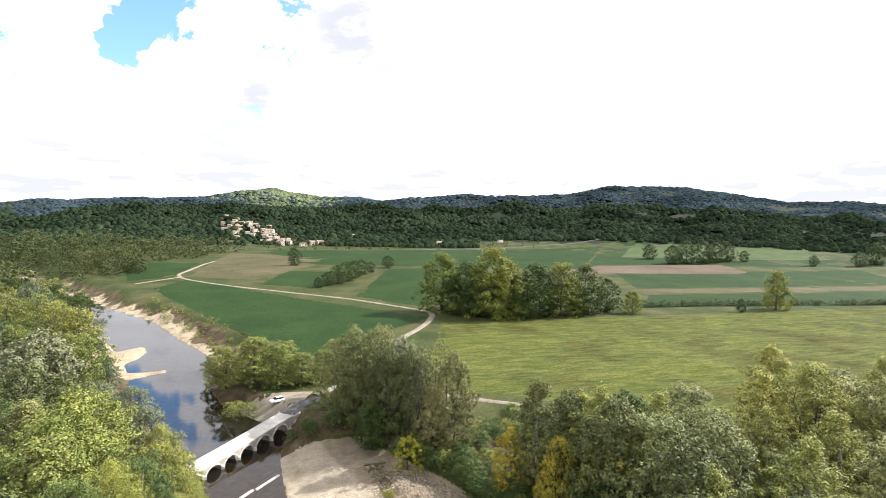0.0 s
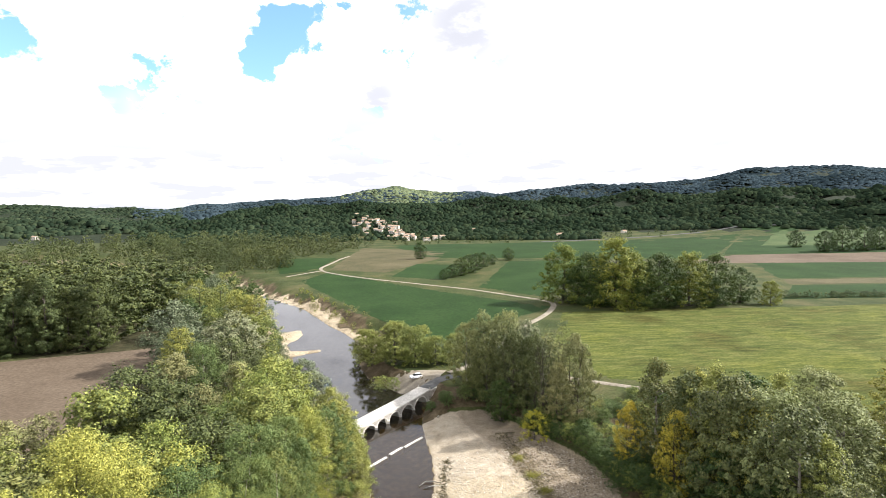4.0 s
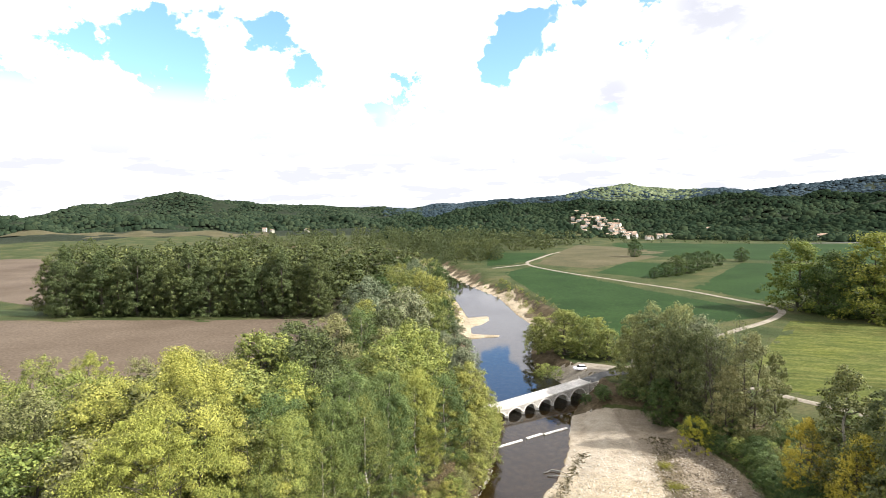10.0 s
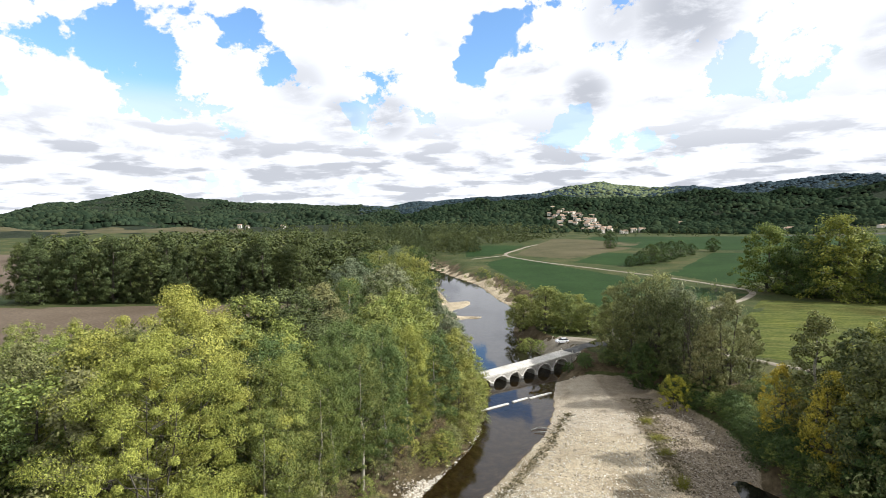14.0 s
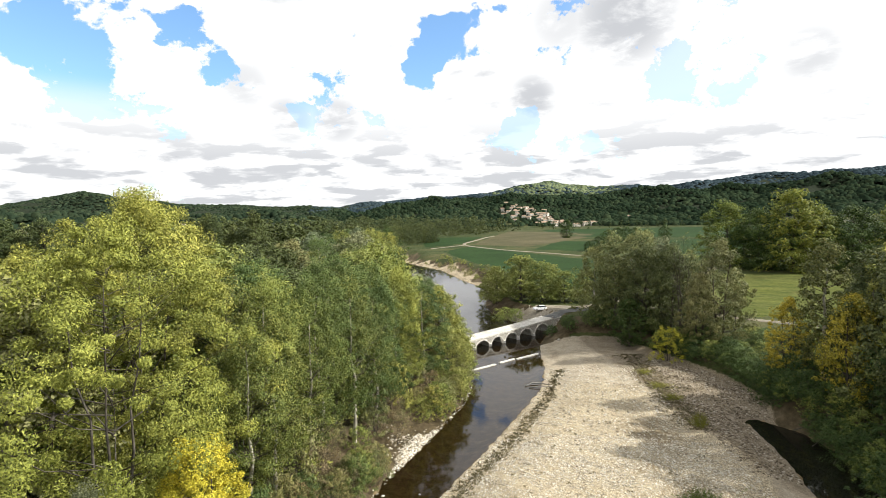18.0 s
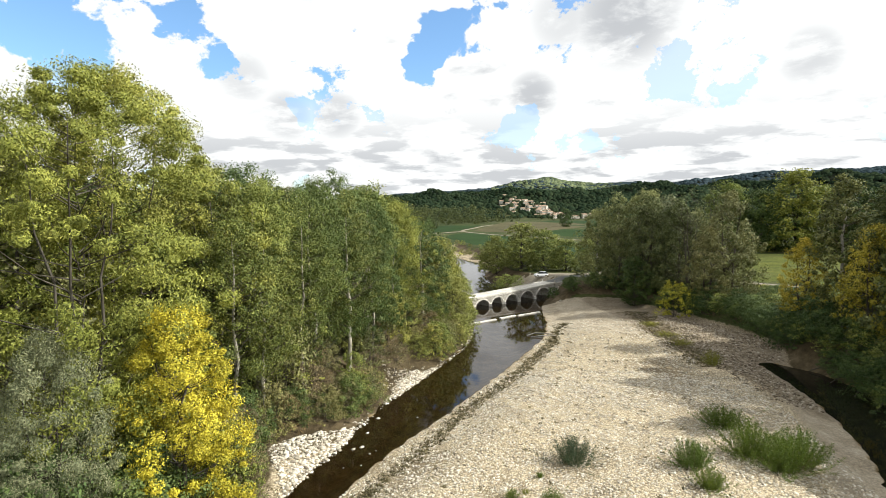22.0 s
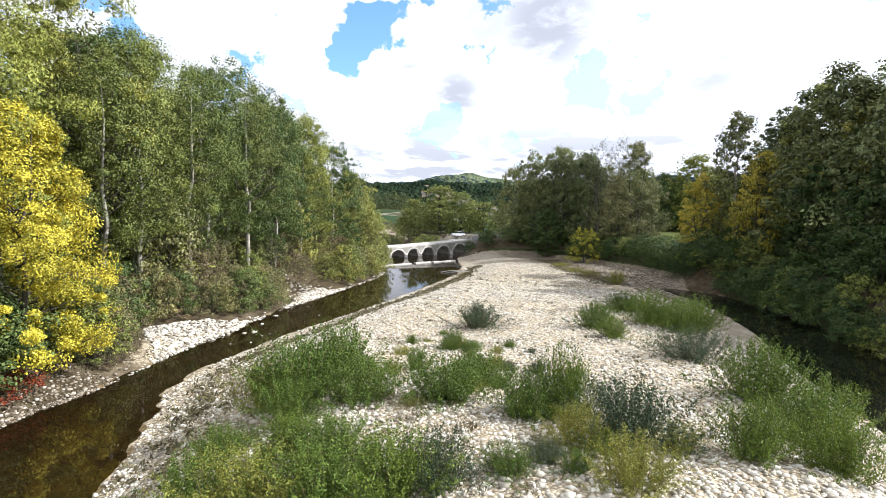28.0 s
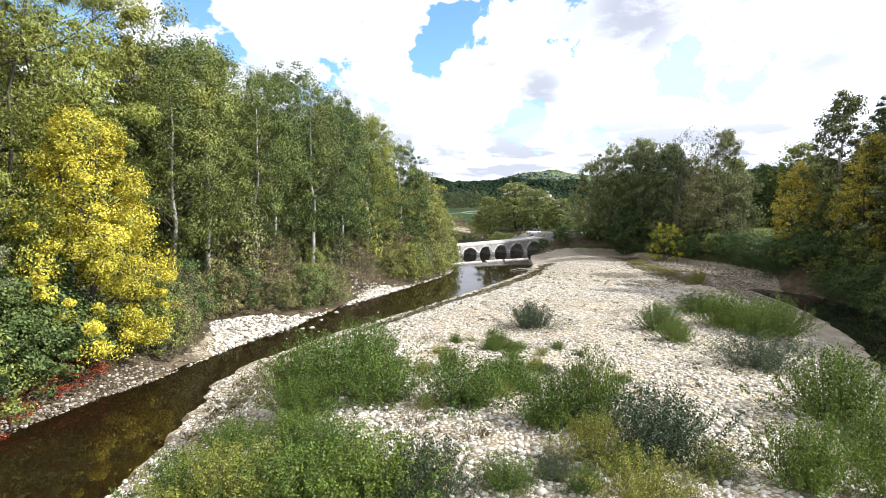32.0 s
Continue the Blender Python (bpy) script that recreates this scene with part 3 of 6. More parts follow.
M = {
    "ground": ground_material(),
    "water": water_material("river_water", 0.22, (0.050, 0.033, 0.012)),
    "water_calm": water_material("calm_river_water", 0.55, (0.020, 0.018, 0.014), 2.0),
    "water_deep": water_material("still_dark_water", 0.96, (0.012, 0.012, 0.008)),
    "crop": mottled("green_crop", (0.015, 0.035, 0.008), (0.019, 0.043, 0.010), (0.026, 0.053, 0.013), 0.03, 0.8, bumps=0.3, dist=0.1),
    "crop_pale": mottled("pale_crop", (0.047, 0.073, 0.026), (0.060, 0.090, 0.033), (0.082, 0.103, 0.041), 0.03, 0.8),
    "hay": mown_material(),
    "stubble": mottled("dry_stubble", (0.057, 0.057, 0.026), (0.088, 0.079, 0.040), (0.119, 0.102, 0.057), 0.03, 0.7),
    "plough": mottled("ploughed_soil", (0.086, 0.064, 0.043), (0.116, 0.089, 0.062), (0.147, 0.114, 0.081), 0.02, 0.9, bumps=0.5, dist=0.1),
    "dirt": mottled("dirt_track", (0.172, 0.146, 0.107), (0.249, 0.219, 0.168), (0.327, 0.292, 0.232), 0.25, 2.0),
    "asphalt": mottled("old_asphalt", (0.086, 0.086, 0.082), (0.112, 0.112, 0.107), (0.146, 0.142, 0.138), 0.4, 3.0),
    "concrete": mottled("pale_concrete", (0.46, 0.43, 0.37), (0.58, 0.55, 0.49), (0.66, 0.63, 0.57), 0.35, 3.0, bumps=0.25, dist=0.02),
    "stone": mottled("bridge_stone", (0.256, 0.240, 0.200), (0.384, 0.360, 0.312), (0.480, 0.456, 0.400), 0.9, 5.0, bumps=0.5, dist=0.03),
    "bark": mottled("grey_bark", (0.043, 0.036, 0.028), (0.086, 0.076, 0.060), (0.163, 0.146, 0.120), 1.2, 6.0, bumps=0.7, dist=0.03),
    "bark_pale": mottled("pale_bark", (0.217, 0.198, 0.159), (0.376, 0.346, 0.286), (0.514, 0.484, 0.415), 1.0, 6.0, bumps=0.6, dist=0.03),
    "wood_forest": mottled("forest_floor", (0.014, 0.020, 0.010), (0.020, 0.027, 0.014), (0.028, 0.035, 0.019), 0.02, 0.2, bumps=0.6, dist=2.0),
    "leaf_green": leaf_material("green_leaves", (0.122, 0.167, 0.040), (0.190, 0.234, 0.054), (0.285, 0.308, 0.077), 0.24),
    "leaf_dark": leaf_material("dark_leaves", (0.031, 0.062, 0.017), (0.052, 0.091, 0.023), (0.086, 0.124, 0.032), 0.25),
    "leaf_lime": leaf_material("yellow_green_leaves", (0.160, 0.184, 0.048), (0.262, 0.282, 0.070), (0.385, 0.385, 0.112), 0.26),
    "leaf_willow": leaf_material("bright_willow_leaves", (0.178, 0.200, 0.042), (0.288, 0.300, 0.058), (0.408, 0.398, 0.092), 0.26),
    "leaf_yellow": leaf_material("yellow_autumn_leaves", (0.27, 0.275, 0.030), (0.47, 0.435, 0.042), (0.61, 0.555, 0.075), 0.26),
    "leaf_gold": leaf_material("dull_yellow_leaves", (0.224, 0.212, 0.034), (0.347, 0.313, 0.039), (0.469, 0.403, 0.056), 0.24),
    "leaf_sage": leaf_material("sage_green_leaves", (0.105, 0.140, 0.034), (0.190, 0.218, 0.053), (0.305, 0.318, 0.086), 0.24),
    "leaf_bank": leaf_material("bank_tree_leaves", (0.075, 0.106, 0.026), (0.148, 0.178, 0.042), (0.262, 0.280, 0.074), 0.24),
    # the shade of backlit trees is put into this moss green
    "leaf_moss_shade": leaf_material("shaded_moss_green_leaves", (0.059, 0.080, 0.027), (0.102, 0.123, 0.042), (0.169, 0.184, 0.070), 0.24),
    "leaf_silver": leaf_material("silver_willow_leaves", (0.110, 0.139, 0.073), (0.175, 0.205, 0.121), (0.248, 0.270, 0.175), 0.28),
    "leaf_olive": leaf_material("olive_leaves", (0.145, 0.148, 0.061), (0.211, 0.211, 0.085), (0.282, 0.275, 0.119), 0.24),
    "leaf_red": leaf_material("red_vine_leaves", (0.129, 0.022, 0.010), (0.224, 0.043, 0.017), (0.292, 0.086, 0.034)),
    "leaf_blue": leaf_material("blue_green_leaves", (0.034, 0.056, 0.028), (0.056, 0.084, 0.040), (0.092, 0.122, 0.060), 0.24),
    "leaf_grass": leaf_material("green_blades", (0.056, 0.098, 0.013), (0.100, 0.160, 0.020), (0.160, 0.215, 0.034), 0.24),
    "leaf_deep": leaf_material("deep_green_leaves", (0.062, 0.105, 0.032), (0.095, 0.145, 0.044), (0.150, 0.195, 0.062), 0.24),
    "leaf_dry": leaf_material("dry_weed", (0.120, 0.095, 0.052), (0.172, 0.138, 0.077), (0.241, 0.198, 0.112)),
    # the blue of distance haze is mixed into this leaf colour
    "leaf_ridge_haze": leaf_material("ridge_haze_leaves", (0.044, 0.063, 0.085), (0.050, 0.070, 0.091), (0.057, 0.076, 0.096), 0.05, 0.006, 0.0),
    # sunlight between cloud shadows, painted as a paler green
    "leaf_sunlit_hill": leaf_material("sunlit_hill_leaves", (0.106, 0.140, 0.086), (0.123, 0.157, 0.095), (0.145, 0.174, 0.104), 0.05, 0.01, 0.0),
    "leaf_top": leaf_material("field_tree_leaves", (0.104, 0.149, 0.028), (0.165, 0.206, 0.042), (0.248, 0.262, 0.051), 0.4),
    "leaf_stand": leaf_material("poplar_stand_leaves", (0.050, 0.075, 0.025), (0.074, 0.101, 0.034), (0.107, 0.131, 0.046), 0.24),
    "leaf_wood": leaf_material("plain_wood_leaves", (0.066, 0.088, 0.032), (0.097, 0.121, 0.042), (0.136, 0.157, 0.055), 0.24),
    "leaf_pale": leaf_material("pale_green_leaves", (0.139, 0.164, 0.060), (0.206, 0.231, 0.092), (0.281, 0.302, 0.132), 0.24),
    # blue raised a little here as well, for haze over the nearer hills
    "leaf_far": leaf_material("far_wood_leaves", (0.018, 0.029, 0.019), (0.026, 0.040, 0.025), (0.042, 0.056, 0.032), 0.05, 0.012, 0.0),
    "leaf_weed_yellow": leaf_material("yellow_green_weed", (0.155, 0.172, 0.026), (0.241, 0.249, 0.039), (0.318, 0.301, 0.052), 0.24),
    "cobble": cobble_material("river_cobble", [(0.0, (0.20, 0.17, 0.13)), (0.22, (0.42, 0.38, 0.30)), (0.65, (0.62, 0.57, 0.47)), (1.0, (0.80, 0.76, 0.66))]),
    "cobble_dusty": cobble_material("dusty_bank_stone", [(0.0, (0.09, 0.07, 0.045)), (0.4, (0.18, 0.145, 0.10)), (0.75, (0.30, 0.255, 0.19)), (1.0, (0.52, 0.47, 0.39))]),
    "car_paint": mottled("white_paint", (0.74, 0.74, 0.75), (0.78, 0.78, 0.79), (0.81, 0.81, 0.82), 0.6, 3.0, rough=0.25, bumps=0.0),
    "tyre": mottled("black_rubber", (0.015, 0.015, 0.015), (0.022, 0.022, 0.022), (0.03, 0.03, 0.03), 2.0, 8.0),
    "tail": mottled("red_plastic", (0.35, 0.02, 0.02), (0.42, 0.03, 0.03), (0.48, 0.04, 0.04), 2.0, 8.0, rough=0.3, bumps=0.0),
    "wall_cream": mottled("cream_render", (0.48, 0.44, 0.37), (0.60, 0.56, 0.48), (0.70, 0.66, 0.58), 0.3, 3.0, bumps=0.2, dist=0.02),
    "roof": mottled("clay_tiles", (0.26, 0.17, 0.12), (0.35, 0.25, 0.18), (0.43, 0.33, 0.25), 0.4, 4.0, bumps=0.5, dist=0.05),
    "pane": mottled("dark_window", (0.02, 0.022, 0.025), (0.03, 0.033, 0.038), (0.04, 0.045, 0.05), 0.5, 2.0, rough=0.2, bumps=0.0),
}


# ---- building helpers ----
def mesh_of(name, verts, faces, mats, index=None, smooth=False):
    me = bpy.data.meshes.new(name)
    me.from_pydata([tuple(v) for v in verts] if not isinstance(verts, np.ndarray) else verts.tolist(), [], faces if not isinstance(faces, np.ndarray) else faces.tolist())
    for m in mats:
        me.materials.append(m)
    if index is not None:
        me.polygons.foreach_set("material_index", np.asarray(index, np.int32))
    if smooth:
        me.polygons.foreach_set("use_smooth", np.ones(len(me.polygons), bool))
    me.update()
    return me


def fast_mesh(name, verts, faces, mats, smooth=False):
    """Verts (n, 3) and faces (m, k), all of one count of corners, as arrays."""
    me = bpy.data.meshes.new(name)
    m, k = faces.shape
    me.vertices.add(len(verts))
    me.vertices.foreach_set("co", verts.astype(np.float32).ravel())
    me.loops.add(m * k)
    me.loops.foreach_set("vertex_index", faces.astype(np.int32).ravel())
    me.polygons.add(m)
    me.polygons.foreach_set("loop_start", np.arange(0, m * k, k, dtype=np.int32))
    me.polygons.foreach_set("loop_total", np.full(m, k, np.int32))
    if smooth:
        me.polygons.foreach_set("use_smooth", np.ones(m, bool))
    for x in mats:
        me.materials.append(x)
    me.update(calc_edges=True)
    me.validate()
    return me


def child(name, me, parent, label="", m=None):
    ob = new(name, me)
    ob.parent = parent
    if m is not None:
        ob.matrix_basis = m
    if label:
        tagged(ob, label)
    return ob


def part(name, bm, mat, parent, label=""):
    me = bpy.data.meshes.new(name)
    bm.to_mesh(me)
    bm.free()
    me.materials.append(mat)
    return child(name, me, parent, label)


def box(bm, x0, x1, y0, y1, z0, z1, bevel=0.0):
    r = bmesh.ops.create_cube(bm, size=1.0)
    vs = r["verts"]
    for v in vs:
        v.co = Vector(((x0 + x1) / 2 + v.co.x * (x1 - x0), (y0 + y1) / 2 + v.co.y * (y1 - y0), (z0 + z1) / 2 + v.co.z * (z1 - z0)))
    if bevel:
        es = list({e for v in vs for e in v.link_edges})
        bmesh.ops.bevel(bm, geom=es, offset=bevel, segments=2, affect="EDGES")


def tube(points, radii, sides=6):
    """Verts and quads of a tapered tube along points."""
    verts, faces = [], []
    pts = [Vector(p) for p in points]
    for i, p in enumerate(pts):
        d = (pts[min(i + 1, len(pts) - 1)] - pts[max(i - 1, 0)]).normalized()
        a = d.orthogonal().normalized()
        b = d.cross(a)
        for k in range(sides):
            t = 6.28318 * k / sides
            verts.append(p + (a * math.cos(t) + b * math.sin(t)) * radii[i])
        if i:
            o = (i - 1) * sides
            for k in range(sides):
                faces.append((o + k, o + (k + 1) % sides, o + sides + (k + 1) % sides, o + sides + k))
    return verts, faces


def merge(pieces):
    vs, fs = [], []
    for v, f in pieces:
        o = len(vs)
        vs += v
        fs += [tuple(i + o for i in q) for q in f]
    return vs, fs


def leaves(rng, centres, radii, per, size, droop=0.0, long=1.7, flat=0.75):
    """Small pointed blades in clumps round the centres: verts and quads."""
    n = len(centres) * per
    c = np.repeat(centres, per, 0)
    r = np.repeat(radii, per)
    v = rng.normal(size=(n, 3))
    v /= np.linalg.norm(v, axis=1)[:, None]
    rad = rng.random(n) ** 0.38
    pos = c + v * (r * rad)[:, None] * np.array([1, 1, flat])
    out = c - centres.mean(0)
    out /= np.linalg.norm(out, axis=1)[:, None] + 1e-9
    face = v * 0.75 + out * 0.45 + rng.normal(size=(n, 3)) * 0.45
    face[:, 2] += 0.35
    d = np.cross(face, rng.normal(size=(n, 3)))
    d /= np.linalg.norm(d, axis=1)[:, None] + 1e-9
    d[:, 2] -= droop * 0.8
    d /= np.linalg.norm(d, axis=1)[:, None]
    w = np.cross(d, face)
    w /= np.linalg.norm(w, axis=1)[:, None] + 1e-9
    s = size * rng.uniform(0.6, 1.35, n)[:, None]
    nrm = np.cross(d, w)
    a, b = pos - d * s * long / 2, pos + d * s * long / 2
    m1, m2 = pos + w * s / 2 + nrm * s * 0.12, pos - w * s / 2 + nrm * s * 0.12
    verts = np.stack([a, m1, b, m2], 1).reshape(-1, 3)
    faces = np.arange(4 * n).reshape(-1, 4)
    return verts, faces


def tree_meshes(seed, shape="round", clumps=80, per=45, leaf=0.42, leafmat="leaf_green", barkmat="bark", spread=0.33, bare=0.22, lean=0.0, droop=0.1, thin=1.0, multi=1, long=1.7, girth=1.0, flat=0.75):
    """A tree of height 10: its trunk with limbs, and its crown. shape: round, tall, dome, bush."""
    rng = np.random.default_rng(seed)
    H = 10.0
    R = H * spread
    pieces = []
    base = H * bare
    # crown clumps on and in an uneven body
    k = clumps
    t = rng.random(k)
    ang = rng.random(k) * 6.283
    if shape == "tall":
        zz = base * 0.6 + (H - base * 0.6) * t
        prof = np.sin(np.clip(t, 0.02, 0.98) ** 0.75 * math.pi) ** 0.6
    elif shape == "dome":
        zz = base + (H - base) * t
        prof = np.sqrt(np.clip(1 - (t * 0.98) ** 2.2, 0.02, 1))
    elif shape == "bush":
        zz = 0.04 * H + 0.94 * H * t
        prof = np.sqrt(np.clip(1 - (t * 0.97) ** 2.0, 0.02, 1))
    else:
        zz = base + (H - base) * t
        prof = np.sqrt(np.clip(1 - (2 * t - 0.92) ** 2, 0.03, 1))
    lob = 1 + 0.22 * np.sin(3 * ang + rng.random() * 6) * np.sin(zz * 0.9 + rng.random() * 6) + 0.14 * np.sin(7 * ang + zz)
    rad = R * prof * lob * (0.25 + 0.83 * rng.random(k) ** 0.5)
    cx, cy = rad * np.cos(ang) + lean * zz, rad * np.sin(ang)
    centres = np.stack([cx, cy, zz], 1)
    zz = zz + rng.normal(size=k) * 0.25
    centres[:, 2] = zz
    cr = R * (0.08 + 0.24 * rng.random(k) ** 1.6) * thin
    for j in range(multi):
        tx, ty = (0, 0) if multi == 1 else (R * 0.25 * math.cos(j * 2.4), R * 0.25 * math.sin(j * 2.4))
        top = H * rng.uniform(0.82, 0.93)
        pts = [(tx * 0.3, ty * 0.3, -0.25)]
        for i in range(1, 8):
            f = i / 7
            pts.append((tx * (0.3 + f) + lean * top * f + rng.normal() * 0.1, ty * (0.3 + f) + rng.normal() * 0.1, top * f))
        r0 = H * 0.021 * girth / math.sqrt(multi) * (1.0 if shape != "bush" else 0.7)
        pieces.append(tube(pts, [r0 * (1.25 if i == 0 else (1 - 0.86 * i / 7)) for i in range(8)], 7))
    stem_faces = sum(len(f) for v, f in pieces)
    order = rng.permutation(k)[: max(10, k // 4)]
    for i in order:
        c = centres[i]
        zs = max(0.1, c[2] - (0.25 + 0.35 * rng.random()) * (math.hypot(c[0] - lean * c[2], c[1]) + 0.8))
        s = Vector((lean * zs, 0, zs))
        e = Vector(c)
        mid = s.lerp(e, 0.5) + Vector((0, 0, -0.08 * (e - s).length)) + Vector(rng.normal(size=3) * 0.08)
        rr = H * 0.0055 * min(1.0, girth) * (1.2 - 0.9 * zs / H)
        pieces.append(tube([s, mid, e], [rr, rr * 0.6, rr * 0.2], 4))
    tv, tf = merge(pieces)
    trunk = fast_mesh("trunk", np.array([tuple(v) for v in tv]), np.array(tf), [M[barkmat], M["bark"]], True)
    trunk.polygons.foreach_set("material_index", (np.arange(len(tf)) >= stem_faces).astype(np.int32))
    lv, lf = leaves(rng, centres, cr, per, leaf, droop, long, flat)
    crown = fast_mesh("crown", lv, lf, [M[leafmat]])
    return trunk, crown


TREES = {}


def tree_kind(name, count, **kw):
    TREES[name] = [tree_meshes(hash_of(name) + 17 * i, **kw) for i in range(count)]


def hash_of(text):
    return sum(ord(c) * (i + 3) for i, c in enumerate(text))


def plant(kind, x, y, height, width=1.0, turn=None, label="", category="tree", name="tree", group="", sink=0.0, z=None):
    """A tree of that kind with its foot at x, y. width: across, against its height."""
    i = int(abs(x * 7.3 + y * 3.1)) % len(TREES[kind])
    trunk, crown = TREES[kind][i]
    ob = new(name)
    ob.empty_display_size = 0.5
    s = height / 10.0
    ob.matrix_basis = pose(x, y, (land_at(x, y) if z is None else z) - sink, 0, 0, turn if turn is not None else (x * 37.1 + y * 53.7) % 360) @ Matrix.Diagonal((s * width, s * width, s, 1))
    child("trunk", trunk, ob)
    child("crown", crown, ob)
    tagged(ob, label, category, group)
    return ob


# ---- the large structure ----
def stretch(fine0, fine1, step, lo, hi, grow=1.09):
    a = list(np.arange(fine0, fine1 + 1e-6, step))
    s = step
    while a[-1] < hi:
        s = min(s * grow, 160)
        a.append(a[-1] + s)
    s, b = step, [fine0]
    while b[-1] > lo:
        s = min(s * grow, 160)
        b.append(b[-1] - s)
    return np.array(b[:0:-1] + a)


def make_ground():
    xs = stretch(-48, 52, 0.8, -4700, 4700)
    ys = stretch(8, 150, 0.8, -4600, 4700, 1.05)
    X, Y = np.meshgrid(xs, ys)
    Z = land(X.ravel(), Y.ravel()).reshape(X.shape)
    near = (np.hypot(X, Y) < 420)
    Z = Z + np.where(near, 0.06 * wave(X, Y, 2.6, 9.0) + 0.05 * wave(X, Y, 5.3, 11.0), 0)
    ny, nx = X.shape
    i = np.arange(ny * nx).reshape(ny, nx)
    faces = np.stack([i[:-1, :-1], i[:-1, 1:], i[1:, 1:], i[1:, :-1]], -1).reshape(-1, 4)
    me = fast_mesh("ground", np.stack([X, Y, Z], -1).reshape(-1, 3), faces, [M["ground"], M["wood_forest"]], True)
    x, y = X.ravel(), Y.ravel()
    d1, s1 = to_line(x, y, RIVER)
    d2, s2 = to_line(x, y, SIDE)
    d = np.minimum(d1, d2)
    bar = depth_in(x, y, BAR)
    up = ease(y, 195, 225)
    wide = np.where(s1 > 0, 8 + 6 * wave(x, y, 47, 2.0) + 2.5 * wave(x, y, 17, 5.0), 3 + 4 * wave(x, y, 70, 4.0))
    gravel = np.maximum(ease(bar, -1.0, 0.6), (s1 < 0) * ease(-d1, -2.4 - 3.9 * np.exp(-((y - 47) / 5.5) ** 2), -0.6) * (1 - up) * np.clip(0.02 + 0.15 * ease(-y, -40, -34) + np.exp(-((y - 44) / 6) ** 2) + 0.9 * np.exp(-((y - 70) / 6) ** 2), 0, 1))
    gravel = np.maximum(gravel, up * ease(-d1, -wide - 2, -wide + 2))
    gravel = np.maximum(gravel, ease(spit(x, y), -0.15, 0.1))
    worn = np.maximum(ease(y, 88, 112) * (1 - 0.7 * ease(x, 21, 25)), 0.55 * ease(x + 0.3 * (y - 80), 19, 27) * ease(y, 48, 62))      # trodden, silty side of the bar; its right part also takes in tree shade
    worn = np.maximum(worn, 0.8 * ease(-d2, -6.5 - 1.5 * wave(x, y, 11, 3.0), -2.5) * ease(y, 20, 34))
    silt = worn * ease(bar, -1.0, 0.6)
    earth = np.maximum(ease(-d, -8.5, -6.0), up * ease(-d1, -wide - 9, -wide - 4))
    earth = np.maximum(earth, (x > 8) * (y < 150) * ease(-bar, 0.5, 2.0) * (1 - ease(-bar, 16, 22)))
    wood = (s1 < 0) * ease(-d1, -98, -92) * ease(-y, -700, -690)
    wood = np.maximum(wood, ((s2 > 0) & (x > 30)) * ease(-d2, -45, -35) * ease(-y, -118, -104))
    zone = np.stack([gravel, earth, wood, ease(-d, -0.35, 0.25) * (1 - ease(spit(x, y), -0.3, 0.0))], -1).astype(np.float32)
    me.attributes.new("zone", "FLOAT_COLOR", "POINT").data.foreach_set("color", zone.ravel())
    # dirty cobbles, with the bank trees' shade painted into the same mask
    grime_shade = ease(x + 0.25 * (y - 80), 21.5, 28) * ease(y, 56, 70) * ease(bar, -1.0, 0.6)
    me.attributes.new("grime_shade", "FLOAT", "POINT").data.foreach_set("value", grime_shade.astype(np.float32))
    me.attributes.new("silt", "FLOAT", "POINT").data.foreach_set("value", silt.astype(np.float32))
    cx, cy = x[faces].mean(1), y[faces].mean(1)
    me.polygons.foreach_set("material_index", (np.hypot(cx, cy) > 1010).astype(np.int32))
    return tagged(new("ground", me), "uneven valley ground with pale gravel, earth banks and meadow", "ground", kind="structure")


make_ground()


def make_water(name, lines, mat, label, step, box_x, box_y):
    X, Y = np.meshgrid(np.arange(*box_x, step), np.arange(*box_y, step))
    d, _ = to_line(X.ravel(), Y.ravel(), lines)
    ok = (d < 2.5 * step).reshape(X.shape)
    ny, nx = X.shape
    i = np.arange(ny * nx).reshape(ny, nx)
    f = np.stack([i[:-1, :-1], i[:-1, 1:], i[1:, 1:], i[1:, :-1]], -1)
    keep = ok[:-1, :-1] & ok[:-1, 1:] & ok[1:, 1:] & ok[1:, :-1]
    f = f[keep]
    used, back = np.unique(f, return_inverse=True)
    v = np.stack([X.ravel()[used], Y.ravel()[used], np.zeros(len(used))], -1)
    me = fast_mesh(name, v, back.reshape(-1, 4), [M[mat]], True)
    return tagged(new(name, me), label, "water", kind="structure")


river = make_water("water", RIVER, "water", "shallow brown river water, mirroring the clouds above the bridge", 3.0, (-520, 40), (-70, 780))
river.data.materials.append(M["water_calm"])
for face in river.data.polygons:      # the calm reach begins under the deck of the bridge
    face.material_index = int(-(face.center.x + 16.2) * 0.781 + (face.center.y - 120.6) * 0.625 > 0)
make_water("water_side_arm", SIDE, "water_deep", "still dark water of the side arm", 1.5, (-10, 60), (-60, 110))


